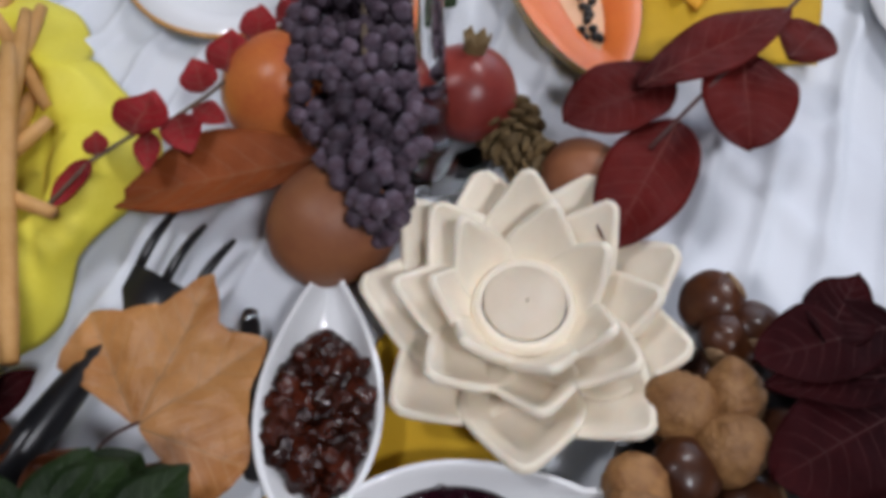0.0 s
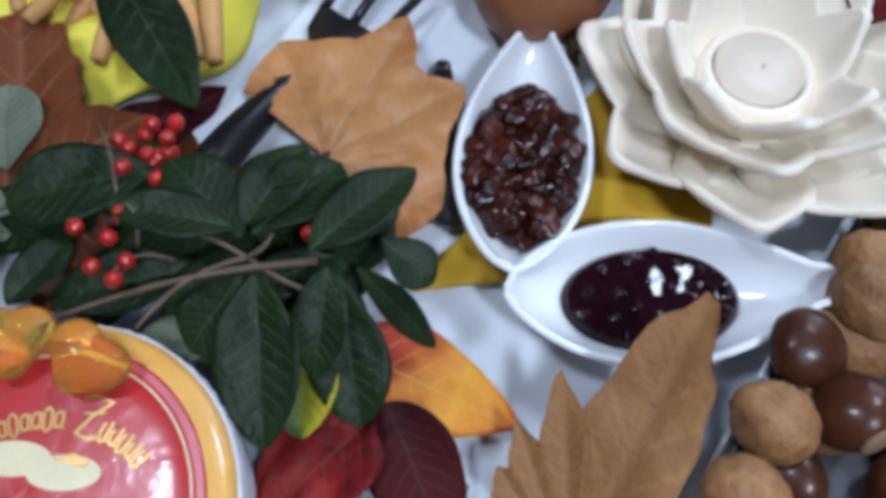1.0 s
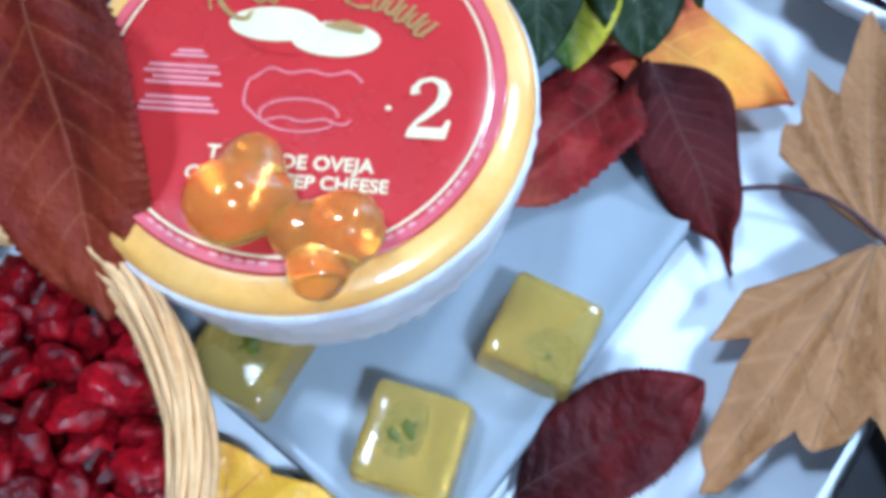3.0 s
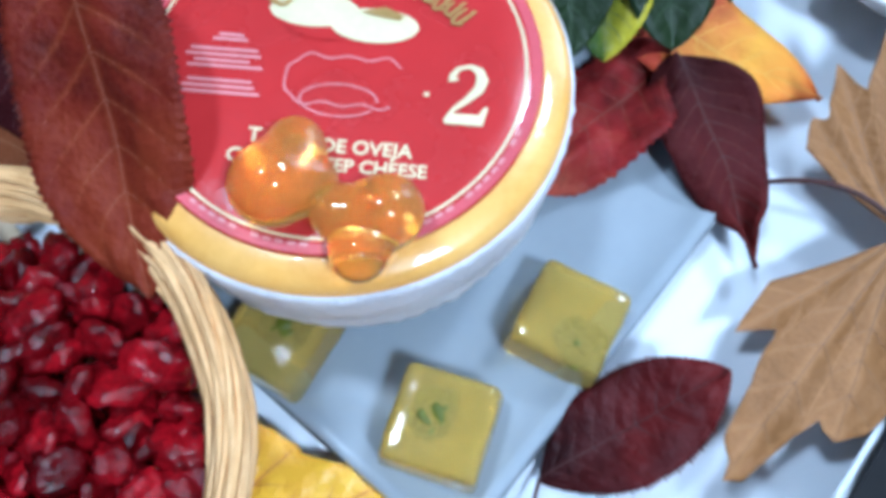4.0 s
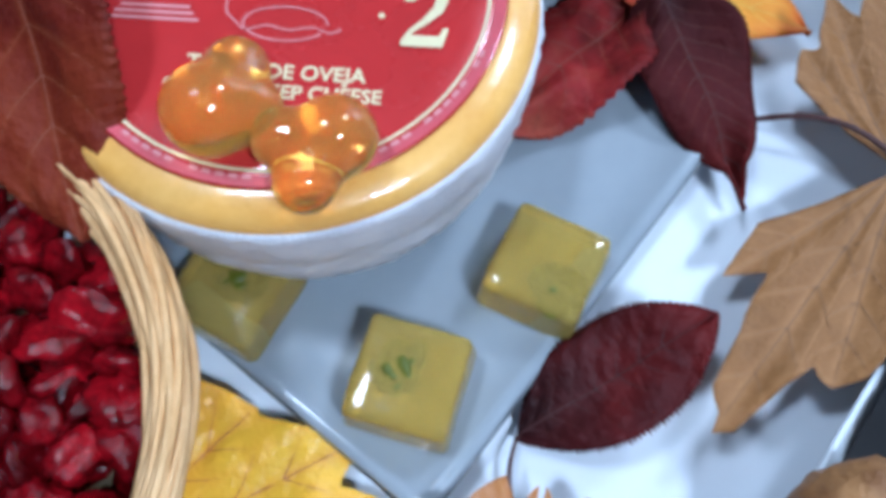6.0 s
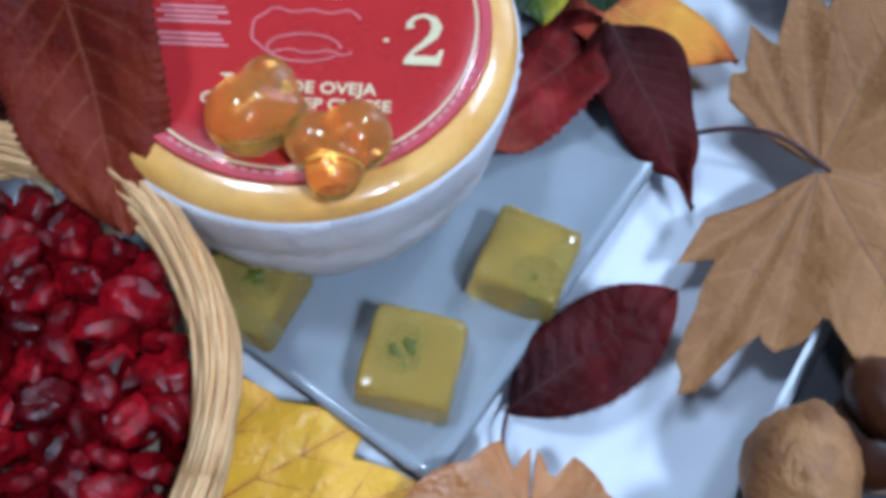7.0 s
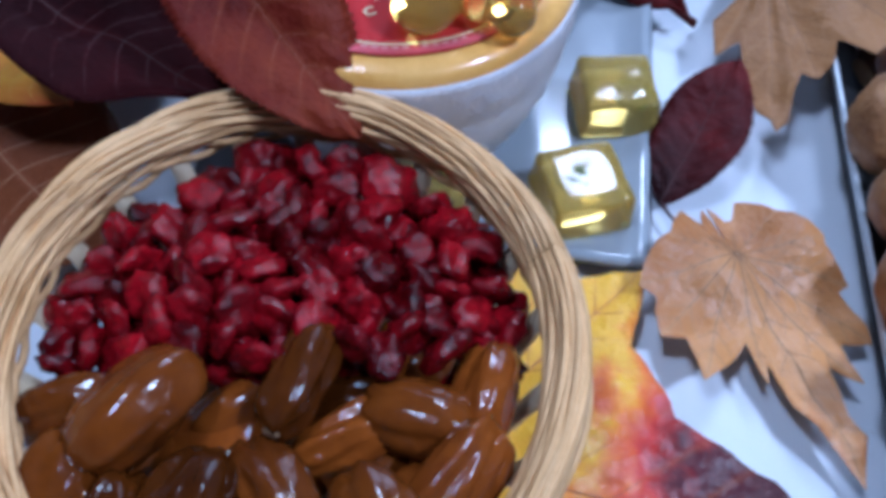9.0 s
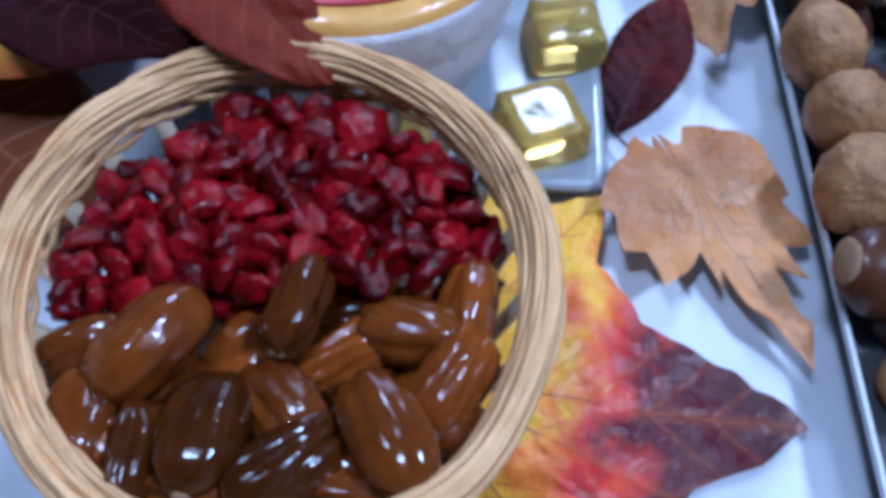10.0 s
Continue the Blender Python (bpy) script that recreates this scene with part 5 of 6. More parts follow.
# ---- green sprig with red berries ----
sprig = thing("berry_sprig", "dark green leafy sprig with small red berries", "sprig")
SPRIG = [((-0.170, 0.114, 0.066), (-0.224, 0.094, 0.062), 0.034, "l_green"), ((-0.134, 0.092, 0.068), (-0.168, 0.118, 0.068), 0.028, "l_green"), ((-0.133, 0.095, 0.072), (-0.122, 0.133, 0.064), 0.024, "l_green"),
         ((-0.130, 0.093, 0.070), (-0.108, 0.129, 0.062), 0.028, "l_green"), ((-0.104, 0.098, 0.068), (-0.091, 0.126, 0.060), 0.022, "l_green"), ((-0.108, 0.088, 0.076), (-0.080, 0.127, 0.070), 0.021, "l_green"),
         ((-0.088, 0.102, 0.062), (-0.068, 0.092, 0.052), 0.018, "l_green"), ((-0.094, 0.089, 0.064), (-0.066, 0.078, 0.022), 0.013, "l_green"), ((-0.101, 0.084, 0.074), (-0.101, 0.051, 0.056), 0.019, "l_green"),
         ((-0.100, 0.086, 0.064), (-0.085, 0.041, 0.040), 0.028, "l_green"), ((-0.126, 0.080, 0.068), (-0.114, 0.027, 0.046), 0.029, "l_green"), ((-0.113, 0.074, 0.056), (-0.104, 0.034, 0.038), 0.028, "l_yelgreen"),
         ((-0.131, 0.080, 0.066), (-0.146, 0.054, 0.052), 0.024, "l_green"), ((-0.136, 0.094, 0.072), (-0.180, 0.094, 0.074), 0.018, "l_green"), ((-0.125, 0.086, 0.058), (-0.160, 0.070, 0.050), 0.026, "l_green"),
         ((-0.150, 0.110, 0.058), (-0.200, 0.120, 0.054), 0.026, "l_green"), ((-0.150, 0.085, 0.052), (-0.205, 0.066, 0.046), 0.026, "l_green"), ((-0.228, 0.088, 0.046), (-0.262, 0.098, 0.046), 0.028, "l_pale"),
         ((-0.226, 0.074, 0.050), (-0.246, 0.064, 0.052), 0.018, "l_pale"), ((-0.239, 0.114, 0.048), (-0.256, 0.154, 0.044), 0.030, "l_pale"), ((-0.140, 0.060, 0.044), (-0.172, 0.058, 0.038), 0.020, "l_pale"),
         ((-0.110, 0.100, 0.050), (-0.092, 0.132, 0.042), 0.026, "l_green"), ((-0.118, 0.086, 0.050), (-0.090, 0.072, 0.034), 0.024, "l_green"), ((-0.160, 0.085, 0.040), (-0.140, 0.055, 0.032), 0.030, "l_green"),
         ((-0.134, 0.104, 0.046), (-0.114, 0.139, 0.036), 0.030, "l_green")]
for k, (a, b, w, mt) in enumerate(SPRIG):
    leaf("leaf", a, b, w, M[mt], M["vein_green"], "", shape="elliptic" if k % 3 else "obovate", wave=0.04, seed=30 + k, fold=0.22, curl=0.12, pairs=8, parent=sprig)
for a, b, r in (((-0.1060, 0.0870, 0.0700), (-0.1990, 0.0540, 0.0560), 0.0013), ((-0.1310, 0.0860, 0.0660), (-0.1800, 0.0920, 0.0680), 0.0010), ((-0.1310, 0.0860, 0.0660), (-0.1620, 0.0570, 0.0620), 0.0011), ((-0.1540, 0.0810, 0.0660), (-0.1720, 0.0710, 0.0720), 0.0007),
                ((-0.1680, 0.0830, 0.0680), (-0.1760, 0.0970, 0.0740), 0.0007), ((-0.1310, 0.0860, 0.0660), (-0.0940, 0.0760, 0.0650), 0.0010), ((-0.1310, 0.0860, 0.0660), (-0.1240, 0.0950, 0.0680), 0.0009), ((-0.1990, 0.0990, 0.0600), (-0.2440, 0.0890, 0.0480), 0.0010), ((-0.1800, 0.0920, 0.0640), (-0.1990, 0.1290, 0.0660), 0.0009)):
    part("twig", tube(arc(a, b, 0.003, 8, 0.003), r, 7, [1 - 0.04 * i for i in range(8)]), M["twig"], sprig)
rb = random.Random(4)
berry_mesh = finish(pebble(0.0031, 0.0031, 0.0030, 0.0002, 200, 1, 3), "berry", M["berry"])
for x, y, z in [(-0.176, 0.093, 0.072), (-0.179, 0.085, 0.068), (-0.192, 0.087, 0.068), (-0.180, 0.073, 0.070), (-0.168, 0.076, 0.072), (-0.170, 0.069, 0.072), (-0.112, 0.098, 0.066)] + [
        (-0.181 + rb.uniform(-0.013, 0.013), 0.124 + rb.uniform(-0.016, 0.014), 0.066 + rb.uniform(-0.010, 0.006)) for _ in range(18)] + [(-0.252 + rb.uniform(-0.02, 0.02), 0.10 + rb.uniform(-0.03, 0.03), 0.056) for _ in range(6)]:
    part("berry", berry_mesh, M["berry"], sprig).location = (x, y, z)
leaf("scarlet_leaf", (-0.1440, 0.0710, 0.0280), (-0.1120, 0.1040, 0.0320), 0.030, M["l_scarlet"], M["vein_red"], "scarlet leaf showing under the green sprig", shape="ovate", seed=70)

# ---- cutlery, napkins ----


def outline_solid(outline, z0, z1, bevel=0.0006):
    bm = bmesh.new()
    f = bm.faces.new([bm.verts.new((x, y, z0)) for x, y in outline])
    r = bmesh.ops.extrude_face_region(bm, geom=[f])
    for v in r["geom"]:
        if isinstance(v, bmesh.types.BMVert):
            v.co.z = z1
    bmesh.ops.recalc_face_normals(bm, faces=bm.faces[:])
    bmesh.ops.bevel(bm, geom=bm.edges[:], offset=bevel, segments=1, affect="EDGES")
    return bm


def knife():
    a, b = Vector((-0.070, 0.136, 0.004)), Vector((-0.092, 0.240, 0.005))
    ob = thing("table_knife", "table knife with a black plastic handle", "knife", at=turned(a, b - a))
    part("handle", outline_solid([(0, -0.004), (0.003, -0.0068), (0.03, -0.0062), (0.08, -0.0045), (0.08, 0.0045), (0.03, 0.0062), (0.003, 0.0068), (0, 0.004)], 0, 0.008, 0.0018), M["black"], ob)
    part("blade", outline_solid([(0.0802, -0.0042), (0.084, -0.004), (0.086, -0.002), (0.086, 0.002), (0.0802, 0.0042)], 0.003, 0.0045, 0.0003), M["steel"], ob)


def serving_fork(a, b, label):
    a, b = Vector(a), Vector(b)
    ob = thing("serving_fork", label, "fork", at=turned(a, b - a))
    ln = (b - a).length
    part("handle", tube(arc((0, 0, 0), (ln * 0.62, 0, 0), 0.004, 9), 0.0078, 10, [0.9, 1.2, 1.25, 1.2, 1.1, 1.0, 0.9, 0.75, 0.6]), M["black"], ob)
    part("head", outline_solid([(ln * 0.6, -0.004), (ln * 0.68, -0.016), (ln * 0.78, -0.020), (ln * 0.78, 0.020), (ln * 0.68, 0.016), (ln * 0.6, 0.004)], -0.001, 0.002), M["black"], ob)
    for y in (-0.0175, 0.0, 0.0175):
        part("tine", tube(arc((ln * 0.775, y, 0), (ln, y * 1.1, 0.004), 0.003, 7), 0.0025, 8, [1, 1, 1, 0.95, 0.9, 0.8, 0.5]), M["black"], ob)


knife()
serving_fork((-0.188, 0.128, 0.008), (-0.118, 0.266, 0.008), "black plastic serving fork partly under a dry leaf")


def napkin(name, corners, z, label, fold_z=0.0015):
    bm = bmesh.new()
    c = [Vector((*p, 0)) for p in corners]
    n = 24
    vs = []
    for i in range(n + 1):
        row = []
        for j in range(n + 1):
            u, v = i / n, j / n
            p = c[0] * (1 - u) * (1 - v) + c[1] * u * (1 - v) + c[2] * u * v + c[3] * (1 - u) * v
            row.append(bm.verts.new((p.x, p.y, max(z, cloth_z(p.x, p.y) + 0.002) + fold_z * noise.noise(p * 30))))
        vs.append(row)
    for i in range(n):
        for j in range(n):
            bm.faces.new((vs[i][j], vs[i + 1][j], vs[i + 1][j + 1], vs[i][j + 1]))
    bm.normal_update()
    bmesh.ops.solidify(bm, geom=bm.faces[:], thickness=0.0012)
    return tagged(part(name, bm, M["ochre"]), label, "napkin")


napkin("napkin", [(-0.082, 0.106), (0.040, 0.140), (0.040, 0.240), (-0.010, 0.228)], 0.0035, "ochre yellow folded paper napkin under the dishes")
napkin("napkin", [(0.108, 0.390), (0.222, 0.388), (0.250, 0.500), (0.100, 0.500)], 0.008, "ochre yellow folded napkin beside the papaya")

# ---- breadsticks in yellow paper ----


def paper_wrap():
    bm = bmesh.new()
    n, m = 120, 18
    c = Vector((-0.262, 0.280, 0))
    rows = []
    for j in range(m + 1):
        v = j / m
        row = []
        for i in range(n):
            a = 2 * math.pi * i / n
            r = 0.058 + 0.043 * v + (0.002 + 0.012 * v) * math.sin(5 * a + 0.6) * 0.7 + 0.010 * noise.noise(Vector((math.cos(a) * 3, math.sin(a) * 3, v * 2)))
            z = 0.006 + 0.030 * math.sin(math.pi * (0.22 + 0.72 * v)) + 0.007 * math.sin(7 * a + 3 * v) * v + 0.012 * abs(noise.noise(Vector((r * math.cos(a), r * math.sin(a), 1.0)) * 24)) * v
            row.append(bm.verts.new((c.x + r * math.cos(a), c.y + r * math.sin(a) * (1.35 if math.sin(a) > 0 else 1.14), z)))
        rows.append(row)
    for a, b in zip(rows, rows[1:]):
        for i in range(n):
            bm.faces.new((a[i], a[(i + 1) % n], b[(i + 1) % n], b[i]))
    bm.faces.new(rows[0][::-1])
    bm.normal_update()
    bmesh.ops.solidify(bm, geom=bm.faces[:], thickness=0.0006)
    ob = part("paper_wrap", bm, M["yellow_paper"])
    tagged(ob, "bright yellow crepe paper wrapped round breadsticks", "wrapping paper")


def breadsticks():
    rnd = random.Random(17)
    rows = [((-0.225, 0.345, 0.060), (-0.170, 0.170, 0.056)), ((-0.262, 0.300, 0.056), (-0.177, 0.175, 0.052)), ((-0.262, 0.250, 0.052), (-0.200, 0.273, 0.058)), ((-0.275, 0.300, 0.054), (-0.205, 0.276, 0.060)), ((-0.252, 0.385, 0.058), (-0.200, 0.190, 0.046))]
    for _ in range(46):
        x, y = rnd.uniform(-0.330, -0.218), rnd.uniform(0.230, 0.375)
        a, ln = rnd.gauss(-66, 24), rnd.uniform(0.09, 0.15)
        d = Vector((math.cos(radians(a)), math.sin(radians(a)), 0)) * ln / 2
        z = rnd.uniform(0.018, 0.056)
        rows.append((Vector((x, y, z)) - d, Vector((x, y, z)) + d))
    for k, (a, b) in enumerate(rows):
        a, b = Vector(a), Vector(b)
        pts = arc(a, b, rnd.uniform(-0.002, 0.003), 9, rnd.uniform(-0.004, 0.004))
        ob = part("breadstick", tube(pts, rnd.uniform(0.0042, 0.0054), 9, [0.75, 0.95, 1, 1.05, 0.97, 1.04, 1, 0.95, 0.75]), M["bread"])
        tagged(ob, "thin golden breadstick in the yellow paper", "breadstick", "breadsticks in the paper")


paper_wrap()
breadsticks()
leaf("green_leaf", (-0.222, 0.205, 0.072), (-0.164, 0.139, 0.070), 0.030, M["l_green"], M["vein_green"], "single dark green leaf over the yellow paper", shape="elliptic", fold=0.2, seed=90)

# ---- fruit behind ----


def pomegranate(x, y, r, material, label, lean=(0, 0, 0), crown=True):
    ob = thing("pomegranate", label, "pomegranate", at=pose(x, y, r * 0.92, *lean))
    bm = pebble(r, r, r * 0.92, r * 0.04, 45, int(x * 100), 4)
    part("body", bm, material, ob)
    if crown:
        prof = [(r * 0.22, r * 0.86), (r * 0.20, r * 1.0), (r * 0.26, r * 1.18), (r * 0.22, r * 1.18), (r * 0.15, r * 1.0), (r * 0.10, r * 0.9)]
        c = lathe(prof, 24)
        for v in c.verts:
            if v.co.z > r * 1.1:
                v.co.z += r * 0.10 * math.cos(6 * math.atan2(v.co.y, v.co.x))
        part("crown", c, M["cone"], ob)


pomegranate(-0.084, 0.342, 0.033, M["pome_a"], "orange-red pomegranate beside the grapes", (60, 20, 0), False)
pomegranate(0.017, 0.346, 0.029, M["pome_b"], "dark red pomegranate with its crown up", (-18, 10, 0))
pomegranate(-0.046, 0.257, 0.034, M["brown_fruit"], "matt reddish-brown round fruit under the grapes", (110, 0, 40))
pomegranate(0.080, 0.293, 0.023, M["brown_fruit"], "reddish-brown round fruit behind the lotus holder", (110, 0, -30))


def grapes():
    ob = thing("grape_bunch", "bunch of dusty blue-black grapes", "grapes")
    rnd = random.Random(6)
    me = finish(pebble(0.0050, 0.0049, 0.0056, 0.0014, 260, 1, 3), "grape", M["grape"])
    a, b = Vector((-0.046, 0.385, 0.056)), Vector((-0.021, 0.236, 0.062))
    done = []
    for _ in range(9000):
        t = rnd.random()
        wide = 0.034 * math.sin(math.pi * (0.28 + 0.68 * t)) ** 0.9 + 0.003
        ang, rr = rnd.uniform(0, 2 * math.pi), math.sqrt(rnd.random())
        p = a.lerp(b, t) + Vector((math.cos(ang) * wide * rr, 0, math.sin(ang) * 0.020 * rr))
        if any((p - q).length < 0.0073 for q in done):
            continue
        done.append(p)
        g = part("grape", me, M["grape"], ob)
        g.matrix_world = Matrix.Translation(p) @ pose(0, 0, 0, rnd.uniform(0, 90), rnd.uniform(0, 90), 0) @ Matrix.Scale(rnd.uniform(0.8, 1.1), 4)
        if len(done) > 295:
            break
    part("stem", tube(arc((-0.042, 0.43, 0.072), (-0.030, 0.30, 0.066), 0.004), 0.0018, 7), M["twig"], ob)


grapes()


def pine_cone(x, y, r, lean):
    ob = thing("pine_cone", "small brown open pine cone", "pine cone", "pine cones", at=pose(x, y, r * 0.85, *lean))
    part("core", pebble(r * 0.55, r * 0.55, r * 0.9, 0.001, 200, 2, 2), M["cone"], ob)
    scale_me = finish(pebble(r * 0.34, r * 0.26, r * 0.07, 0.0006, 300, 4, 2), "scale", M["cone"])
    for k in range(58):
        f = k / 57
        a = k * 2.39996
        z = -0.9 + 1.8 * f
        rad = math.sqrt(max(0.02, 1 - z * z)) * r * 0.78
        s = part("scale", scale_me, M["cone"], ob)
        s.matrix_local = pose(rad * math.cos(a), rad * math.sin(a), z * r * 0.95, 0, 0, math.degrees(a)) @ pose(0, 0, 0, 0, -50 * f - 5, 0)


pine_cone(0.041, 0.330, 0.019, (70, 20, 0))
pine_cone(0.054, 0.308, 0.015, (20, 30, 0))


def papaya():
    m = turned((0.081, 0.430, 0.030), (0.02, -0.07, -0.012), (0.1, -0.1, 1))
    ob = thing("papaya_half", "halved papaya with orange flesh and black seeds", "papaya", at=m)
    rows = []

    def half(u):
        return 0.040 * math.sin(math.pi * (0.06 + 0.94 * u)) ** 0.62
    bm = bmesh.new()
    for i in range(31):
        u = i / 30
        x = -0.085 + 0.155 * u
        rows.append([bm.verts.new((x, half(u) * math.cos(t), -half(u) * 0.85 * math.sin(t))) for t in [math.pi * j / 20 for j in range(21)]])
    for a, b in zip(rows, rows[1:]):
        for j in range(20):
            bm.faces.new((a[j], a[j + 1], b[j + 1], b[j]))
    bmesh.ops.recalc_face_normals(bm, faces=bm.faces[:])
    part("skin", bm, M["papaya_skin"], ob)

    def ring_of(k, z):
        return [(-0.085 + 0.155 * (0.5 + (i / 30 - 0.5) * (0.55 + 0.45 * k)), k * half(i / 30), z) for i in range(31)] + [(-0.085 + 0.155 * (0.5 + (i / 30 - 0.5) * (0.55 + 0.45 * k)), -k * half(i / 30), z) for i in range(30, -1, -1)]
    bm = bmesh.new()
    o = [bm.verts.new(p) for p in ring_of(0.985, 0.0)]
    q = [bm.verts.new(p) for p in ring_of(0.42, 0.0)]
    d = [bm.verts.new(p) for p in ring_of(0.30, -0.006)]
    for a, b in ((o, q), (q, d)):
        for k in range(len(a)):
            bm.faces.new((a[k], a[(k + 1) % len(a)], b[(k + 1) % len(a)], b[k]))
    bmesh.ops.remove_doubles(bm, verts=bm.verts[:], dist=1e-5)
    bmesh.ops.recalc_face_normals(bm, faces=bm.faces[:])
    part("flesh", bm, M["papaya"], ob)
    bm = bmesh.new()
    bm.faces.new([bm.verts.new(p) for p in ring_of(0.43, -0.0035)])
    bmesh.ops.remove_doubles(bm, verts=bm.verts[:], dist=1e-5)
    part("hollow", bm, M["papaya_in"], ob)
    rnd = random.Random(2)
    sm = finish(pebble(0.0030, 0.0026, 0.0026, 0.0003, 300, 1, 2), "seed", M["seed"])
    for _ in range(46):
        s = part("seed", sm, M["seed"], ob)
        s.matrix_local = pose(rnd.uniform(-0.055, 0.042), rnd.gauss(0, 0.0055), -0.002 + rnd.uniform(-0.0008, 0.001), 0, 0, rnd.uniform(0, 180))


papaya()

# ---- wine-red leaf sprays, scarlet twig, rust leaf ----
spray = thing("leaf_spray", "spray of wine-red rounded leaves on a thin stalk", "leaf spray")
for k, (a, b, w) in enumerate((((0.124, 0.338, 0.050), (0.067, 0.307, 0.050), 0.044), ((0.104, 0.326, 0.056), (0.190, 0.382, 0.056), 0.034), ((0.162, 0.354, 0.052), (0.157, 0.293, 0.048), 0.048), ((0.184, 0.350, 0.052), (0.206, 0.376, 0.050), 0.034),
                               ((0.124, 0.310, 0.050), (0.086, 0.240, 0.044), 0.044), ((0.116, 0.308, 0.042), (0.084, 0.268, 0.036), 0.022))):
    leaf("leaf", a, b, w, M["l_smoke"], M["vein_red"], "", shape="elliptic" if k % 2 else "round", seed=100 + k, wave=0.06, parent=spray)
part("stalk", tube(arc((0.215, 0.412, 0.056), (0.108, 0.292, 0.050), 0.002), 0.0012, 7), M["stem"], spray)
spray2 = thing("leaf_spray", "spray of dark wine-red leaves over the nut tray", "leaf spray")
for k, (a, b, w) in enumerate((((0.170, 0.190, 0.054), (0.190, 0.222, 0.056), 0.034), ((0.200, 0.198, 0.056), (0.141, 0.182, 0.052), 0.036), ((0.200, 0.178, 0.052), (0.144, 0.172, 0.050), 0.030), ((0.200, 0.165, 0.050), (0.143, 0.134, 0.046), 0.044), ((0.205, 0.150, 0.044), (0.176, 0.090, 0.044), 0.045), ((0.200, 0.190, 0.05), (0.245, 0.196, 0.05), 0.04))):
    leaf("leaf", a, b, w, M["l_black"], M["vein_dark"], "", shape="round" if k % 2 else "ovate", seed=120 + k, wave=0.08, parent=spray2)
part("stalk", tube(arc((0.185, 0.195, 0.050), (0.225, 0.140, 0.040), 0.003), 0.0012, 7), M["stem"], spray2)
twig = thing("scarlet_twig", "thin twig with small scarlet leaves", "twig")
part("stalk", tube([(-0.186, 0.252, 0.045), (-0.169, 0.281, 0.047), (-0.150, 0.298, 0.048), (-0.134, 0.306, 0.048), (-0.117, 0.324, 0.048), (-0.100, 0.348, 0.047), (-0.086, 0.378, 0.045), (-0.069, 0.398, 0.042), (-0.058, 0.440, 0.036)], 0.0011, 7), M["twig"], twig)
for k, (a, b, w) in enumerate((((-0.169, 0.281, 0.048), (-0.186, 0.254, 0.042), 0.013), ((-0.166, 0.284, 0.048), (-0.170, 0.298, 0.050), 0.011), ((-0.150, 0.296, 0.050), (-0.143, 0.322, 0.054), 0.027), ((-0.144, 0.300, 0.048), (-0.141, 0.278, 0.042), 0.012), ((-0.130, 0.308, 0.050), (-0.120, 0.288, 0.045), 0.018),
                               ((-0.122, 0.314, 0.050), (-0.104, 0.306, 0.048), 0.013), ((-0.118, 0.322, 0.052), (-0.126, 0.342, 0.056), 0.017), ((-0.108, 0.336, 0.052), (-0.109, 0.362, 0.058), 0.021), ((-0.096, 0.360, 0.050), (-0.098, 0.384, 0.054), 0.018), ((-0.088, 0.376, 0.050), (-0.070, 0.388, 0.050), 0.018), ((-0.074, 0.394, 0.046), (-0.084, 0.420, 0.048), 0.020), ((-0.066, 0.412, 0.046), (-0.048, 0.430, 0.046), 0.020))):
    leaf("leaf", a, b, w * 1.3, M["l_scarlet"], M["vein_red"], "", shape="ovate", seed=140 + k, wave=0.06, parent=twig, pairs=4)
leaf("rust_leaf", (-0.052, 0.295, 0.036), (-0.172, 0.272, 0.018), 0.048, M["l_rust"], M["vein"], "long rust-brown folded leaf by the pomegranate", shape="lance", fold=0.35, curl=0.1, seed=160)
leaf("green_leaf", (-0.060, 0.425, 0.030), (-0.095, 0.440, 0.040), 0.026, M["l_green"], M["vein_green"], "dark green leaf behind the grapes", shape="elliptic", seed=161)
leaf("green_leaf", (-0.045, 0.440, 0.040), (0.010, 0.400, 0.040), 0.036, M["l_green"], M["vein_green"], "dark green leaf behind the grapes", shape="elliptic", seed=162)
leaf("yellow_leaf", (0.150, 0.520, 0.010), (0.155, 0.425, 0.014), 0.050, M["l_yellow"], M["vein_yellow"], "yellow leaf near the papaya", shape="lance", seed=163)


def goblet(x, y, r, h, label, name="wine_glass"):
    """A stemmed glass."""
    prof = [(0, 0.0005), (0.030, 0.0005), (0.031, 0.002), (0.006, 0.005), (0.0075, 0.012), (0.0070, h * 0.45), (0.008, h * 0.50), (r * 0.8, h * 0.62), (r, h * 0.78), (r * 0.86, h), (r * 0.86 - 0.0012, h), (r - 0.0014, h * 0.78), (r * 0.8 - 0.0014, h * 0.625), (0.006, h * 0.515), (0, h * 0.512)]
    ob = part(name, lathe(prof, 40), M["glass"])
    ob.location = (x, y, 0.003)
    return tagged(ob, label, "glass")


goblet(0.001, 0.322, 0.036, 0.270, "clear wine glass with a thick stem by the grapes")


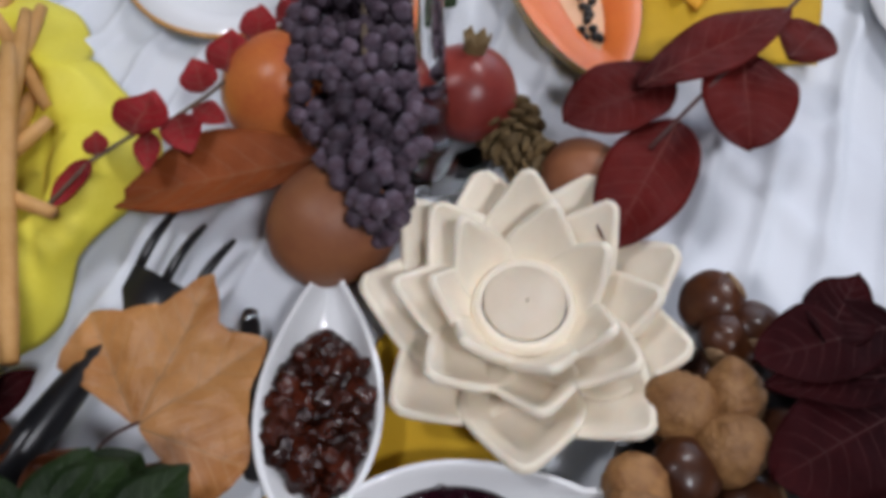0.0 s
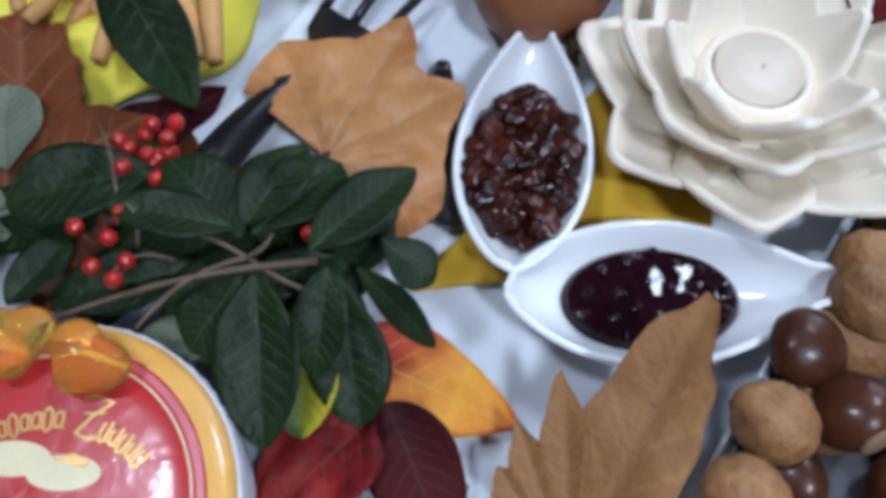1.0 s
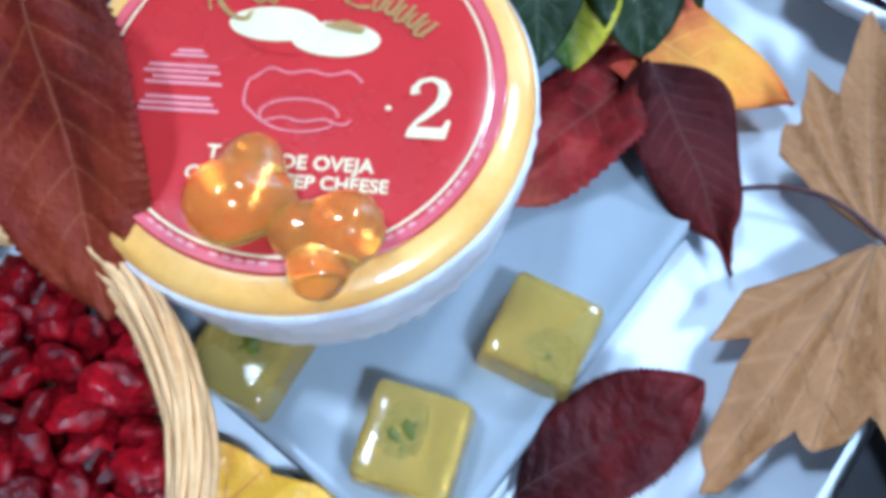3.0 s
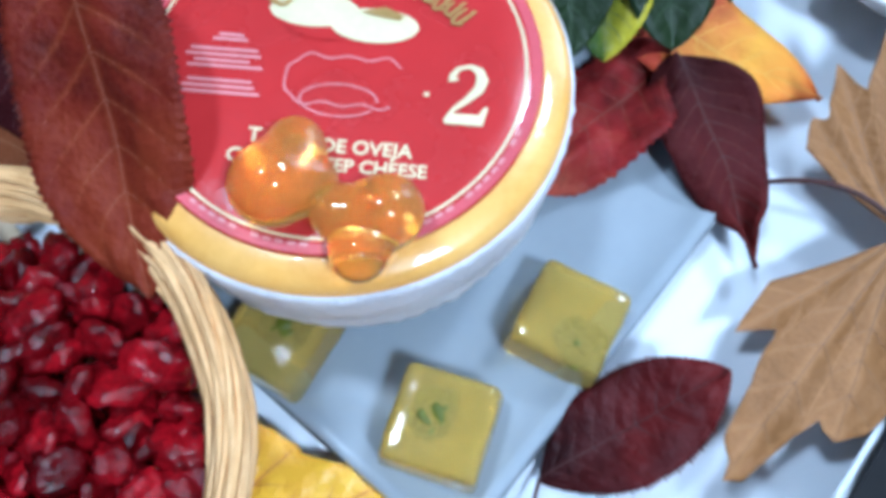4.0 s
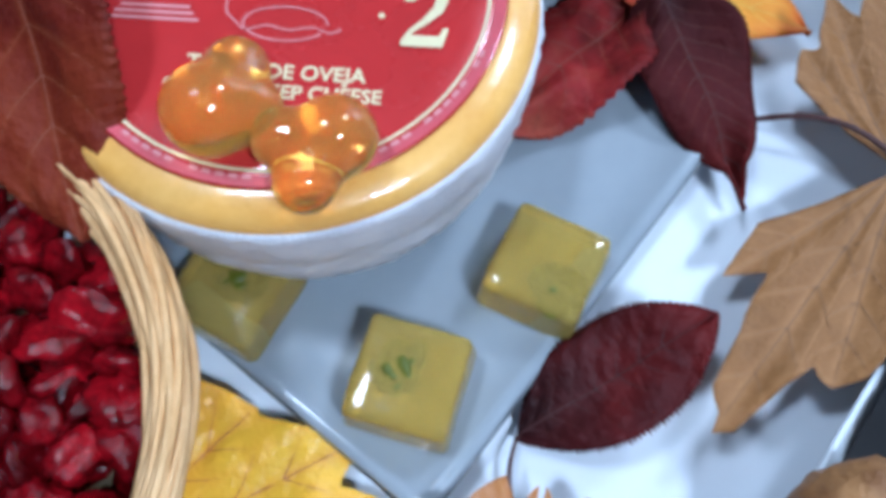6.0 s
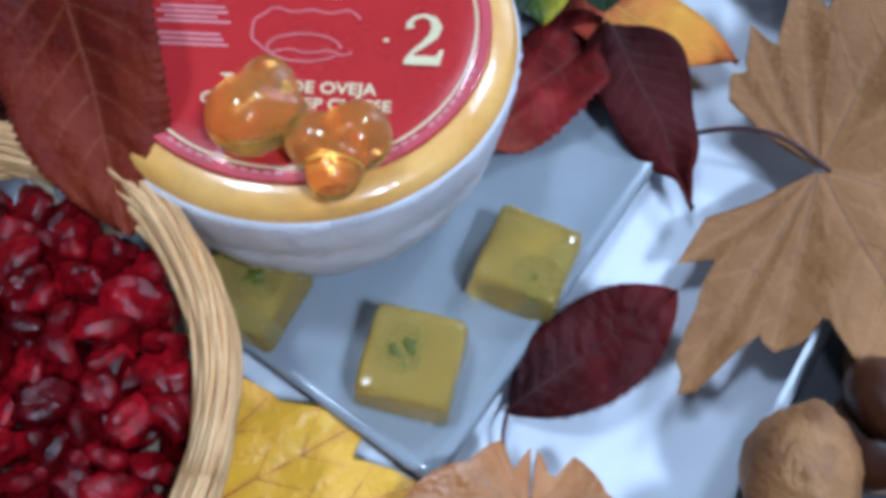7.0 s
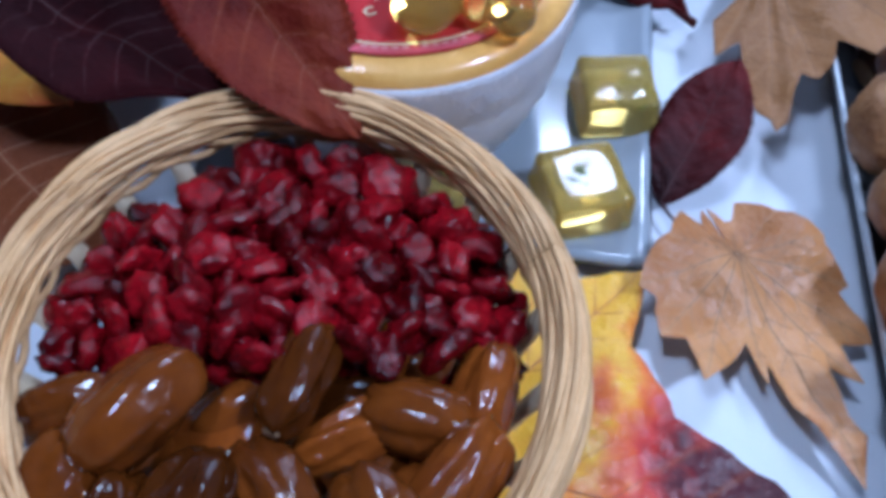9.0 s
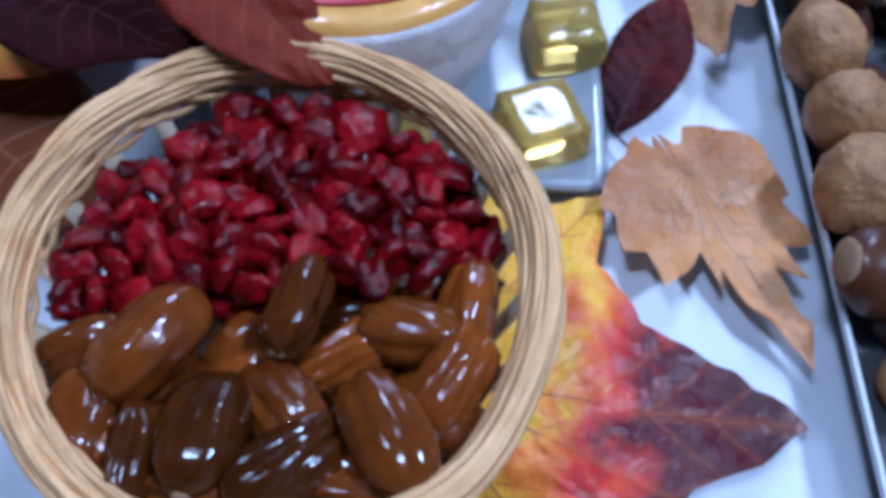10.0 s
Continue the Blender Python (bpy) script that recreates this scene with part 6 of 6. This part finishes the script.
def round_plate(x, y, r, label, rim):
    ob = thing("round_plate", label, "plate", at=pose(x, y, 0.004))
    part("dish", lathe([(0, 0.003), (r * 0.6, 0.003), (r * 0.7, 0.007), (r, 0.014), (r, 0.0155), (r * 0.68, 0.0095), (r * 0.58, 0.0055), (0, 0.0055)], 64), M["porcelain"], ob)
    if rim:
        part("rim_line", lathe([(r - 0.0015, 0.0157), (r + 0.0008, 0.0157), (r + 0.0010, 0.0138), (r + 0.0003, 0.0136)], 64), M["bread"], ob, "thin brown rim line")


round_plate(0.345, 0.430, 0.088, "plain white porcelain plate on the cloth", False)
round_plate(-0.130, 0.472, 0.078, "white porcelain plate with a thin brown rim", True)
rs = random.Random(77)
for k in range(34):
    a = Vector((rs.uniform(-0.245, -0.145), rs.uniform(0.055, 0.112), rs.uniform(0.030, 0.056)))
    b = a + Vector((rs.uniform(-0.045, 0.02), rs.uniform(-0.03, 0.035), rs.uniform(-0.012, 0.004)))
    if (b - a).length > 0.02 and not (b - CH).xy.length < 0.064 and not (a - CH).xy.length < 0.064:
        leaf("leaf", a, b, (b - a).length * 0.55, M["l_green"], M["vein_green"], "", shape="elliptic", wave=0.05, seed=200 + k, fold=0.2, curl=0.1, pairs=7, parent=sprig)

for k in range(30):
    a = Vector((rs.uniform(-0.168, -0.104), rs.uniform(0.068, 0.120), rs.uniform(0.026, 0.058)))
    ang = rs.uniform(0, 2 * math.pi)
    b = a + Vector((math.cos(ang), math.sin(ang), rs.uniform(-0.4, 0.1))) * rs.uniform(0.028, 0.042)
    if min((p - CH).xy.length for p in (a, b)) > 0.066 and b.x < -0.086 and b.y < 0.136:
        leaf("leaf", a, b, (b - a).length * 0.56, M["l_green"], M["vein_green"], "", shape="elliptic", wave=0.05, seed=400 + k, fold=0.2, curl=0.1, pairs=7, parent=sprig)
# added mass of dark leaves standing in for the deep shade within the sprig
for k in range(12):
    a = Vector((rs.uniform(-0.270, -0.140), rs.uniform(0.062, 0.150), 0.012 + 0.0016 * k))
    ang = rs.uniform(0, 2 * math.pi)
    b = a + Vector((math.cos(ang), math.sin(ang), 0)) * rs.uniform(0.045, 0.065)
    if min((p - CH).xy.length for p in (a, b)) > 0.07:
        leaf("dark_leaf", a, b, 0.036, M["l_black" if k % 3 else "l_leather"], M["vein_dark"], "dark filler leaf added under the green sprig to blacken its gaps", shape="ovate", wave=0.10, seed=300 + k, group="leaves under the sprig")
